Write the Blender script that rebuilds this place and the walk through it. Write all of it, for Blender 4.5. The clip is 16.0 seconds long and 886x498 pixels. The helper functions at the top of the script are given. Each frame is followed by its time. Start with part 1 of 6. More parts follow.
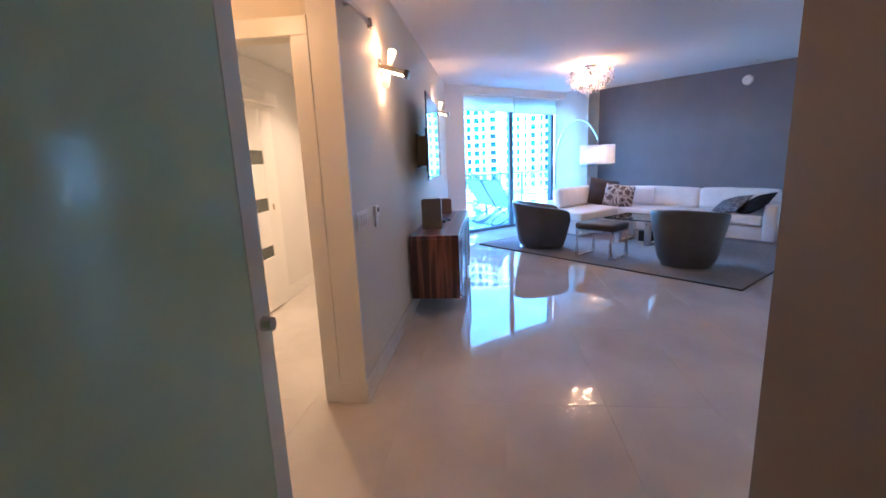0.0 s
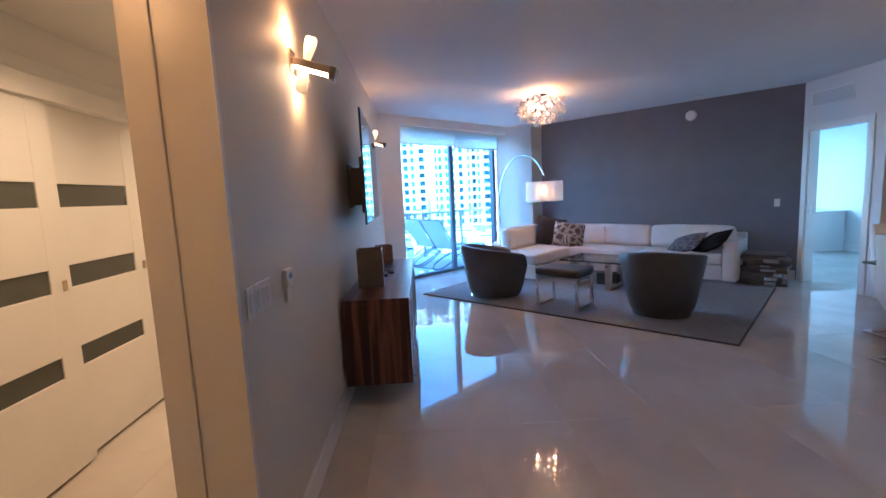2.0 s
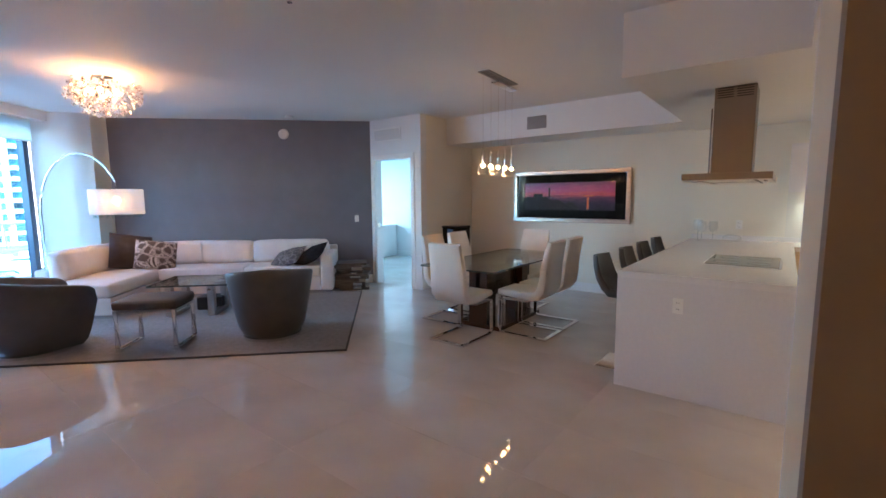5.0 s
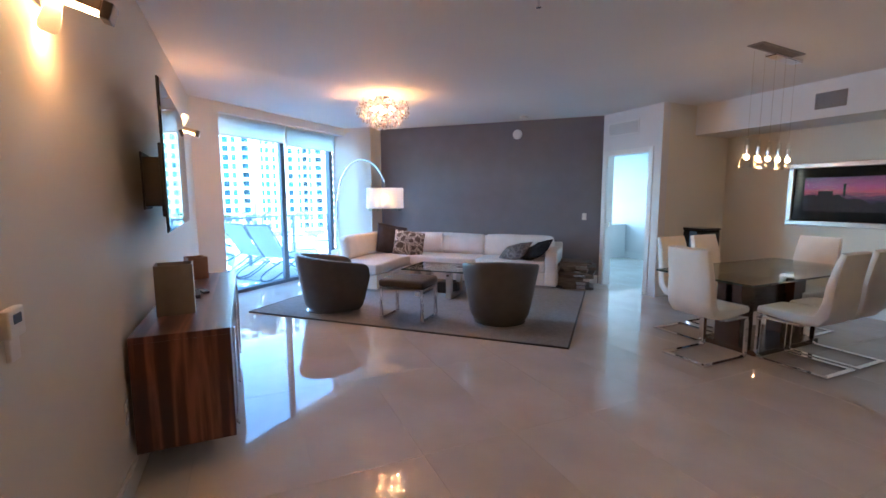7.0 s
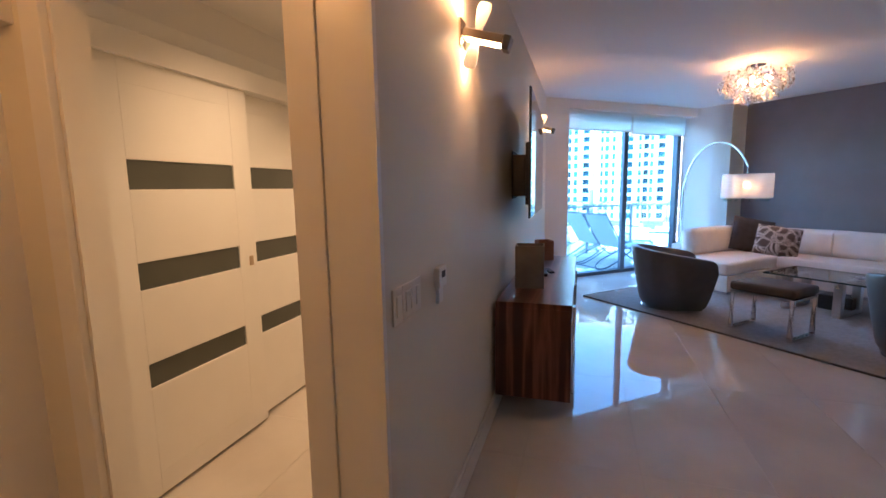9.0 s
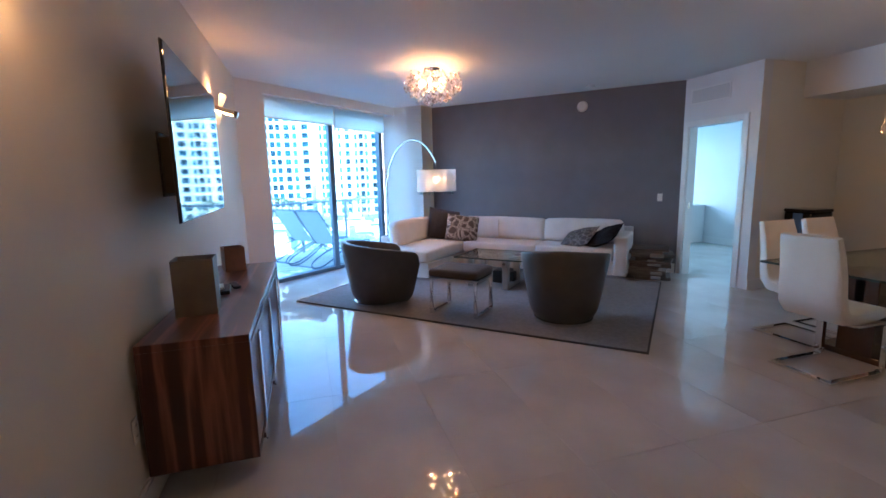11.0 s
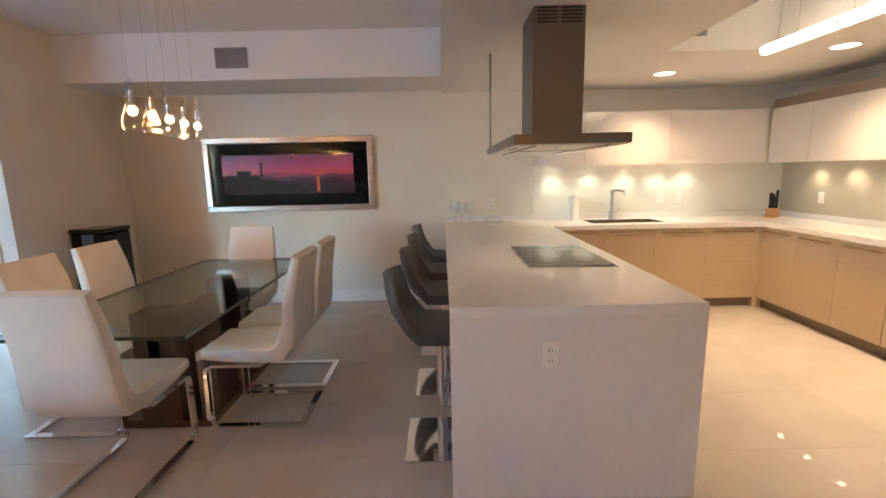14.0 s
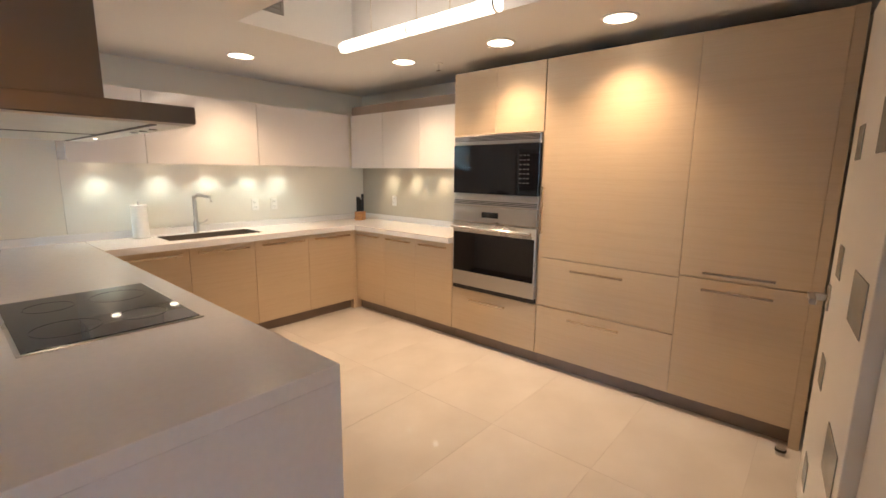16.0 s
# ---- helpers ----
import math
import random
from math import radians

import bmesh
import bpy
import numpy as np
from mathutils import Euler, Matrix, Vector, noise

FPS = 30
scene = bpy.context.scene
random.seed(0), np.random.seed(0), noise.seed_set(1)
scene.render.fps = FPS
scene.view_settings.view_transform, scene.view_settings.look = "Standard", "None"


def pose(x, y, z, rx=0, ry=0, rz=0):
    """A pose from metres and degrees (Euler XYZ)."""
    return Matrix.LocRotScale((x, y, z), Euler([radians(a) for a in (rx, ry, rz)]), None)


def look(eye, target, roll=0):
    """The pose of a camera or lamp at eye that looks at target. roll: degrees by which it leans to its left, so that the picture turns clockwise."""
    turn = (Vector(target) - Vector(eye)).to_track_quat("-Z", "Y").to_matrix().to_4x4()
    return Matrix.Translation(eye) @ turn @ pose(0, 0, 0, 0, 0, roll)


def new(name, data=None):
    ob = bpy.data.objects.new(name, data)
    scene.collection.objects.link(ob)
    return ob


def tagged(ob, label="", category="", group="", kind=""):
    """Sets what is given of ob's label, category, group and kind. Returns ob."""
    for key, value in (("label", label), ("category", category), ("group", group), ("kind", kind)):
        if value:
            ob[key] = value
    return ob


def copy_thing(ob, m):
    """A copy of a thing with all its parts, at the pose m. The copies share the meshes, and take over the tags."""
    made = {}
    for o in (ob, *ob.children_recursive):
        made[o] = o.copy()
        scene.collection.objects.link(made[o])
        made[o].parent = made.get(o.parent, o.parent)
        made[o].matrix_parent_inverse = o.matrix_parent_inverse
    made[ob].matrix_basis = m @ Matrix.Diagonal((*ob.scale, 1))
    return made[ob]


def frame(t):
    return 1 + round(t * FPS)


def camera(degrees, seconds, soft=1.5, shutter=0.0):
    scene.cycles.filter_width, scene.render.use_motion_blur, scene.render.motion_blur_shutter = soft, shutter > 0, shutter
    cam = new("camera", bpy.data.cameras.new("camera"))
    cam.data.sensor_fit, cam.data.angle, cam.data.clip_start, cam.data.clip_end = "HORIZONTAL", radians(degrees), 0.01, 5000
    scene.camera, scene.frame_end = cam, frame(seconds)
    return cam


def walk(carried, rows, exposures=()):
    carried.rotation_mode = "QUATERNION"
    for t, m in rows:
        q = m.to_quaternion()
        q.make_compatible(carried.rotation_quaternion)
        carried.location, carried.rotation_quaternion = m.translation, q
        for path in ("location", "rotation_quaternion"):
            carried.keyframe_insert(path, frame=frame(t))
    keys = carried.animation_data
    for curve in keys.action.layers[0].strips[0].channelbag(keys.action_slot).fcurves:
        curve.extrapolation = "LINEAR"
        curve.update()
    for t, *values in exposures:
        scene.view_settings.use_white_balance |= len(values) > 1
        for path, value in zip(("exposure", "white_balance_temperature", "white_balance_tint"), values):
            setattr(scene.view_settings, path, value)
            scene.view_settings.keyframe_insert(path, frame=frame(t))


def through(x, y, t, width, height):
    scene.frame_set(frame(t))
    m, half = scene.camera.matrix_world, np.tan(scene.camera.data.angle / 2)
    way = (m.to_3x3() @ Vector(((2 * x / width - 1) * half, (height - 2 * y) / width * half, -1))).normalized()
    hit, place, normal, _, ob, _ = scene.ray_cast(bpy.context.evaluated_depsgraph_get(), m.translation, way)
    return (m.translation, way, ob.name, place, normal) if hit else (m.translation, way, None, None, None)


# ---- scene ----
cam = camera(90.2, 16.0, soft=1.6)
ROWS = [
    (0, (0.174, -0.201, 1.497), (-0.053, 1.746, 1.098), -2.4),
    (0.5, (0.083, 0.138, 1.488), (-0.078, 2.107, 1.179), -2.4),
    (1, (0.013, 0.382, 1.485), (-0.08, 2.361, 1.211), -2.3),
    (1.5, (-0.046, 0.634, 1.504), (0.015, 2.616, 1.247), -2.4),
    (2, (-0.029, 0.859, 1.489), (0.058, 2.842, 1.245), -2.7),
    (2.5, (0.05, 1.064, 1.487), (0.2, 3.045, 1.253), -3.2),
    (3, (0.054, 1.153, 1.49), (0.494, 3.091, 1.269), -2.8),
    (3.5, (0.035, 1.218, 1.51), (0.816, 3.046, 1.287), -2.1),
    (4, (0.034, 1.234, 1.51), (1.196, 2.845, 1.282), -0.8),
    (4.2, (0.07, 1.224, 1.487), (1.351, 2.742, 1.26), -0.4),
    (5.25, (0.03, 1.27, 1.49), (1.622, 2.46, 1.258), -0.5),
    (6.3, (-0.022, 1.29, 1.486), (1.335, 2.74, 1.244), -0.4),
    (6.5, (-0.038, 1.292, 1.486), (1.184, 2.857, 1.243), -0.3),
    (7, (-0.045, 1.277, 1.492), (0.764, 3.09, 1.255), -0.2),
    (7.5, (-0.062, 1.217, 1.5), (0.262, 3.176, 1.258), -0.5),
    (8, (-0.114, 1.169, 1.503), (-0.365, 3.136, 1.25), -0.9),
    (8.2, (-0.118, 1.155, 1.503), (-0.6, 3.08, 1.25), -1.2),
    (9.2, (-0.1, 1.2, 1.495), (-0.7, 3.095, 1.225), -1.0),
    (10.3, (0.022, 1.437, 1.481), (0.267, 3.399, 1.184), -0.8),
    (10.5, (0.044, 1.538, 1.487), (0.439, 3.476, 1.191), -0.7),
    (11, (0.147, 1.737, 1.476), (0.72, 3.628, 1.166), -1.3),
    (11.5, (0.39, 1.973, 1.475), (0.997, 3.855, 1.175), -1.2),
    (12, (0.673, 2.177, 1.46), (1.67, 3.881, 1.142), -1.2),
    (12.5, (0.943, 2.335, 1.482), (2.258, 3.809, 1.165), -0.8),
    (13, (1.204, 2.386, 1.489), (2.843, 3.479, 1.144), -2.3),
    (13.5, (1.536, 2.371, 1.494), (3.422, 2.956, 1.176), -1.7),
    (14, (1.757, 2.28, 1.484), (3.728, 2.282, 1.142), -1.2),
    (14.5, (2.001, 2.159, 1.503), (3.892, 1.597, 1.173), 0.3),
    (15, (2.197, 2.056, 1.504), (3.913, 1.092, 1.148), -0.3),
    (15.5, (2.37, 1.957, 1.49), (3.898, 0.713, 1.145), -0.0),
    (16, (2.523, 1.888, 1.479), (3.813, 0.399, 1.136), 0.6),
]
walk(cam, [(t, look(eye, target, roll)) for t, eye, target, roll in ROWS],
     exposures=[
         (0.0, 4.51, 4920, 13), (0.5, 4.07, 5060, 13), (1.5, 3.87, 5260, 14), (3.0, 3.78, 5420, 12), (4.2, 4.08, 5900, 12),
         (6.5, 4.3, 6280, 13), (7.0, 4.2, 6280, 14), (7.5, 3.77, 5850, 14), (8.2, 3.82, 5800, 15), (10.3, 3.7, 5820, 13),
         (11.0, 3.75, 5870, 14), (12.5, 4.06, 6320, 13), (13.5, 4.82, 7270, 14), (14.5, 4.2, 6870, 16), (16.0, 4.25, 6650, 16)])

# ---- world and large lights ----
world = bpy.data.worlds.new("sky")
scene.world = world
world.use_nodes = True
wn = world.node_tree.nodes
sky = wn.new("ShaderNodeTexSky")
sky.sky_type = "NISHITA"
sky.sun_disc = False
sky.sun_elevation = radians(43)
sky.sun_rotation = radians(135)
world.node_tree.links.new(sky.outputs["Color"], wn["Background"].inputs["Color"])
wn["Background"].inputs["Strength"].default_value = 0.15

sun = new("sun", bpy.data.lights.new("sun", "SUN"))
sun.data.energy = 1.7
sun.data.angle = radians(0.5)
sun.data.color = (1.0, 0.95, 0.88)
sun.matrix_world = look((30, -30, 40), (0, 0, 0))


LAMPS = 0.066


def lamp(name, kind, power, colour, m, size=0.05, size_y=None, spot=None):
    d = bpy.data.lights.new(name, kind)
    d.energy, d.color = power * (1.0 if kind == "AREA" else LAMPS), colour
    if kind == "AREA":
        d.size = size
        if size_y:
            d.shape, d.size_y = "RECTANGLE", size_y
    else:
        d.shadow_soft_size = size
    if spot:
        d.spot_size, d.spot_blend = radians(spot), 0.95
    ob = new(name, d)
    ob.matrix_world = m
    return ob


R2 = math.sqrt(2)


def uv(u, v, z=0.0, turn=0.0):
    """A pose in the turned frame of the sitting corner: u along the grey wall, v towards it."""
    return pose((u + v) / R2, (v - u) / R2, z, 0, 0, -45 + turn)


WARM = (1.0, 0.46, 0.17)
DAY = (0.42, 0.70, 1.0)

# Sky light in the bedroom's window.
bl = lamp("bedroom_sky", "AREA", 6.5, (0.27, 0.70, 1.0), pose(6.4, 10.9, 1.4, -90, 0, 0), 2.2, 1.8)

# Sky light in the balcony window, falling straight into the room.
wl = lamp("window_sky", "AREA", 1.0, DAY, look((0.42, 9.42, 1.35), (3.0, 6.84, 1.15)), 2.2, 2.1)
wl.data.spread = radians(66)

# ---- materials ----


def mat(name, colour, rough=0.5, metal=0.0, vary=0.12, scale=6.0, bump=0.0, bump_scale=80.0, coat=0.0, spec=0.5,
        stretch=(1, 1, 1), colour2=None, island=0.0):
    """A principled surface with variation at two scales and fine relief."""
    m = bpy.data.materials.new(name)
    m.use_nodes = True
    nt = m.node_tree
    b = nt.nodes["Principled BSDF"]
    b.inputs["Roughness"].default_value = rough
    b.inputs["Metallic"].default_value = metal
    b.inputs["Coat Weight"].default_value = coat
    b.inputs["Coat Roughness"].default_value = 0.05
    b.inputs["Specular IOR Level"].default_value = spec
    tc = nt.nodes.new("ShaderNodeTexCoord")
    mp = nt.nodes.new("ShaderNodeMapping")
    mp.inputs["Scale"].default_value = stretch
    nt.links.new(tc.outputs["Object"], mp.inputs["Vector"])
    n1 = nt.nodes.new("ShaderNodeTexNoise")
    n1.inputs["Scale"].default_value = scale
    n1.inputs["Detail"].default_value = 6
    n2 = nt.nodes.new("ShaderNodeTexNoise")
    n2.inputs["Scale"].default_value = bump_scale
    n2.inputs["Detail"].default_value = 4
    for n in (n1, n2):
        nt.links.new(mp.outputs["Vector"], n.inputs["Vector"])
    ramp = nt.nodes.new("ShaderNodeValToRGB")
    lo = tuple(max(0.0, c * (1 - vary)) for c in colour)
    hi = colour2 if colour2 else tuple(min(1.0, c * (1 + vary)) for c in colour)
    ramp.color_ramp.elements[0].position, ramp.color_ramp.elements[0].color = 0.3, (*lo, 1)
    ramp.color_ramp.elements[1].position, ramp.color_ramp.elements[1].color = 0.7, (*hi, 1)
    nt.links.new(n1.outputs["Fac"], ramp.inputs["Fac"])
    out = ramp.outputs["Color"]
    if island:
        oi = nt.nodes.new("ShaderNodeObjectInfo")
        mr = nt.nodes.new("ShaderNodeMapRange")
        mr.inputs["To Min"].default_value, mr.inputs["To Max"].default_value = 1 - island, 1 + island
        nt.links.new(oi.outputs["Random"], mr.inputs["Value"])
        mx = nt.nodes.new("ShaderNodeVectorMath")
        mx.operation = "SCALE"
        nt.links.new(out, mx.inputs[0])
        nt.links.new(mr.outputs["Result"], mx.inputs["Scale"])
        out = mx.outputs["Vector"]
    nt.links.new(out, b.inputs["Base Color"])
    rr = nt.nodes.new("ShaderNodeMapRange")
    rr.inputs["To Min"].default_value, rr.inputs["To Max"].default_value = rough * 0.85, min(1.0, rough * 1.2)
    nt.links.new(n1.outputs["Fac"], rr.inputs["Value"])
    nt.links.new(rr.outputs["Result"], b.inputs["Roughness"])
    if bump:
        bp = nt.nodes.new("ShaderNodeBump")
        bp.inputs["Strength"].default_value = bump
        bp.inputs["Distance"].default_value = 0.004
        nt.links.new(n2.outputs["Fac"], bp.inputs["Height"])
        nt.links.new(bp.outputs["Normal"], b.inputs["Normal"])
    return m


def glow(name, colour, strength):
    m = bpy.data.materials.new(name)
    m.use_nodes = True
    b = m.node_tree.nodes["Principled BSDF"]
    b.inputs["Base Color"].default_value = (*colour, 1)
    b.inputs["Emission Color"].default_value = (*colour, 1)
    b.inputs["Emission Strength"].default_value = strength
    return m


def glass(name, colour=(1, 1, 1), rough=0.0, base=0.035):
    """Clear glass: a thin pane lets light straight through and adds its own gloss."""
    m = bpy.data.materials.new(name)
    m.use_nodes = True
    nt = m.node_tree
    nt.nodes.remove(nt.nodes["Principled BSDF"])
    out = nt.nodes["Material Output"]
    tr = nt.nodes.new("ShaderNodeBsdfTransparent" if rough == 0 else "ShaderNodeBsdfRefraction")
    tr.inputs["Color"].default_value = (*colour, 1)
    if rough:
        tr.inputs["Roughness"].default_value = rough
        tr.inputs["IOR"].default_value = 1.05
    gl = nt.nodes.new("ShaderNodeBsdfGlossy")
    gl.inputs["Roughness"].default_value = 0.02
    lw = nt.nodes.new("ShaderNodeLayerWeight")
    pw = nt.nodes.new("ShaderNodeMath")
    pw.operation = "POWER"
    pw.inputs[1].default_value = 5.0
    fr = nt.nodes.new("ShaderNodeMath")
    fr.operation = "MULTIPLY_ADD"
    fr.inputs[1].default_value, fr.inputs[2].default_value = 0.9, base
    nt.links.new(lw.outputs["Facing"], pw.inputs[0])
    nt.links.new(pw.outputs["Value"], fr.inputs[0])
    mx = nt.nodes.new("ShaderNodeMixShader")
    nt.links.new(fr.outputs["Value"], mx.inputs["Fac"])
    nt.links.new(tr.outputs["BSDF"], mx.inputs[1])
    nt.links.new(gl.outputs["BSDF"], mx.inputs[2])
    nt.links.new(mx.outputs["Shader"], out.inputs["Surface"])
    return m


def bands(name, colours, scale, axis="X", rough=0.35, wobble=2.0, coat=0.2, fine=60.0, grain=0.35):
    """Veneer: colour bands along one axis with fine grain."""
    m = bpy.data.materials.new(name)
    m.use_nodes = True
    nt = m.node_tree
    b = nt.nodes["Principled BSDF"]
    tc = nt.nodes.new("ShaderNodeTexCoord")
    mp = nt.nodes.new("ShaderNodeMapping")
    s = [0.35, 0.35, 0.35]
    s["XYZ".index(axis)] = scale
    mp.inputs["Scale"].default_value = s
    nt.links.new(tc.outputs["Object"], mp.inputs["Vector"])
    n1 = nt.nodes.new("ShaderNodeTexNoise")
    n1.inputs["Scale"].default_value, n1.inputs["Detail"].default_value, n1.inputs["Distortion"].default_value = 1.0, 1, wobble * 0.1
    n2 = nt.nodes.new("ShaderNodeTexNoise")
    n2.inputs["Scale"].default_value, n2.inputs["Detail"].default_value = fine / scale, 8
    mp2 = nt.nodes.new("ShaderNodeMapping")
    s2 = [1.0, 1.0, 1.0]
    s2["XYZ".index(axis)] = scale * 1.0
    mp2.inputs["Scale"].default_value = s2
    nt.links.new(tc.outputs["Object"], mp2.inputs["Vector"])
    nt.links.new(mp.outputs["Vector"], n1.inputs["Vector"])
    nt.links.new(mp2.outputs["Vector"], n2.inputs["Vector"])
    mixf = nt.nodes.new("ShaderNodeMix")
    mixf.inputs[0].default_value = grain
    nt.links.new(n1.outputs["Fac"], mixf.inputs[2])
    nt.links.new(n2.outputs["Fac"], mixf.inputs[3])
    ramp = nt.nodes.new("ShaderNodeValToRGB")
    els = ramp.color_ramp.elements
    k = len(colours)
    els[0].position, els[0].color = 0.32, (*colours[0], 1)
    els[1].position, els[1].color = 0.68, (*colours[-1], 1)
    for i in range(1, k - 1):
        e = els.new(0.32 + 0.36 * i / (k - 1))
        e.color = (*colours[i], 1)
    nt.links.new(mixf.outputs[0], ramp.inputs["Fac"])
    nt.links.new(ramp.outputs["Color"], b.inputs["Base Color"])
    b.inputs["Roughness"].default_value = rough
    b.inputs["Coat Weight"].default_value = coat
    b.inputs["Coat Roughness"].default_value = 0.15
    bp = nt.nodes.new("ShaderNodeBump")
    bp.inputs["Strength"].default_value, bp.inputs["Distance"].default_value = 0.15, 0.002
    nt.links.new(n2.outputs["Fac"], bp.inputs["Height"])
    nt.links.new(bp.outputs["Normal"], b.inputs["Normal"])
    return m


M_WALL = mat("white_wall_paint", (0.74, 0.73, 0.72), 0.6, vary=0.03, scale=1.5, bump=0.08, bump_scale=220)
M_CREAM = mat("cream_wall_paint", (0.77, 0.73, 0.63), 0.6, vary=0.03, scale=1.5, bump=0.08, bump_scale=220)
M_TVWALL = mat("taupe_wall_paint", (0.71, 0.675, 0.60), 0.6, vary=0.03, scale=1.5, bump=0.08, bump_scale=220)
M_GREY = mat("slate_grey_wallpaper", (0.165, 0.168, 0.195), 0.7, vary=0.08, scale=3, bump=0.25, bump_scale=160)
M_CEIL = mat("ceiling_paint", (0.78, 0.78, 0.78), 0.7, vary=0.02, scale=1.0, bump=0.1, bump_scale=180)
M_TRIM = mat("white_gloss_trim", (0.80, 0.79, 0.77), 0.3, vary=0.02, scale=3)
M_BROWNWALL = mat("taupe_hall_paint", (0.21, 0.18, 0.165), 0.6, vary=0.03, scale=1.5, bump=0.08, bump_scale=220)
M_TILE = mat("polished_cream_porcelain", (0.58, 0.53, 0.48), 0.028, vary=0.10, scale=1.6, colour2=(0.64, 0.60, 0.56), bump=0.0, island=0.02, spec=0.45)
M_GROUT = mat("tile_grout", (0.50, 0.46, 0.42), 0.6, vary=0.1, scale=20)
M_CHROME = mat("polished_chrome", (0.80, 0.80, 0.82), 0.06, 1.0, vary=0.02, scale=5)
M_STEEL = mat("brushed_steel", (0.55, 0.53, 0.51), 0.28, 1.0, vary=0.03, scale=3)
M_NICKEL = mat("satin_nickel", (0.68, 0.58, 0.46), 0.25, 1.0, vary=0.04, scale=8)
M_BLACK = mat("black_plastic", (0.012, 0.012, 0.014), 0.5, vary=0.1, scale=30)
M_BLACKGLASS = mat("black_glass", (0.006, 0.006, 0.008), 0.03, vary=0.05, scale=4, spec=0.4)
M_WHITEPLASTIC = mat("white_plastic", (0.80, 0.79, 0.76), 0.4, vary=0.02, scale=20)
M_FRAME = mat("blue_grey_aluminium", (0.10, 0.14, 0.19), 0.4, 0.4, vary=0.05, scale=10)
M_PANE = glass("window_glass", (0.70, 0.90, 1.0))
M_TABLEGLASS = glass("table_glass", (0.70, 0.80, 0.77), base=0.09)
M_CLEAR = glass("clear_glass", (0.90, 0.96, 0.95))
M_WINEGLASS = glass("wine_glass_clear", (0.94, 0.95, 0.95), base=0.11)
M_BELL = glass("bell_glass", (0.93, 0.94, 0.93), base=0.14)
M_FABRIC_WHITE = mat("off_white_upholstery", (0.74, 0.70, 0.67), 0.85, vary=0.06, scale=5, bump=0.35, bump_scale=350)
M_LEATHER_GREY = mat("charcoal_leather", (0.075, 0.075, 0.077), 0.36, vary=0.12, scale=7, bump=0.25, bump_scale=180)
M_LEATHER_WHITE = mat("white_leather", (0.78, 0.75, 0.70), 0.42, vary=0.04, scale=6, bump=0.18, bump_scale=160)
M_LEATHER_BROWN = mat("dark_brown_leather", (0.062, 0.054, 0.050), 0.42, vary=0.12, scale=7, bump=0.25, bump_scale=180)
M_RUG = mat("grey_woven_rug", (0.26, 0.255, 0.255), 0.95, vary=0.14, scale=28, bump=0.9, bump_scale=260)
M_WALNUT = bands("walnut_veneer", [(0.030, 0.008, 0.007), (0.048, 0.013, 0.010), (0.060, 0.016, 0.012), (0.23, 0.088, 0.058), (0.060, 0.016, 0.012), (0.040, 0.011, 0.009)], 11, "X", 0.28, coat=0.15, grain=0.10)
M_WENGE = bands("dark_wenge", [(0.030, 0.012, 0.008), (0.060, 0.025, 0.016), (0.040, 0.017, 0.011)], 20, "X", 0.25, coat=0.5)
M_ASH = bands("pale_ash_veneer", [(0.515, 0.395, 0.268), (0.535, 0.412, 0.282), (0.555, 0.432, 0.300), (0.53, 0.408, 0.278)], 26, "Z", 0.4, coat=0.1, fine=140.0, grain=0.55)
M_COUNTER = mat("white_quartz", (0.76, 0.74, 0.73), 0.16, vary=0.02, scale=40)
M_ISLAND = mat("white_quartz_panel", (0.72, 0.70, 0.70), 0.22, vary=0.02, scale=40)
M_GLOSSWHITE = mat("white_gloss_lacquer", (0.78, 0.75, 0.74), 0.07, vary=0.01, scale=4, coat=0.5)
M_SPLASH = mat("pale_back_painted_glass", (0.75, 0.73, 0.67), 0.06, vary=0.02, scale=3, spec=0.7)
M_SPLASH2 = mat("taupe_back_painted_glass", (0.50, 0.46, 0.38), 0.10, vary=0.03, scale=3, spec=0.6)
M_KICK = mat("taupe_plinth", (0.20, 0.155, 0.13), 0.35, vary=0.08, scale=6)
M_FILLER = mat("taupe_filler", (0.30, 0.24, 0.20), 0.4, vary=0.05, scale=6)
M_DOORGLASS = mat("smoked_green_glass", (0.075, 0.085, 0.075), 0.12, vary=0.08, scale=4, spec=0.6)


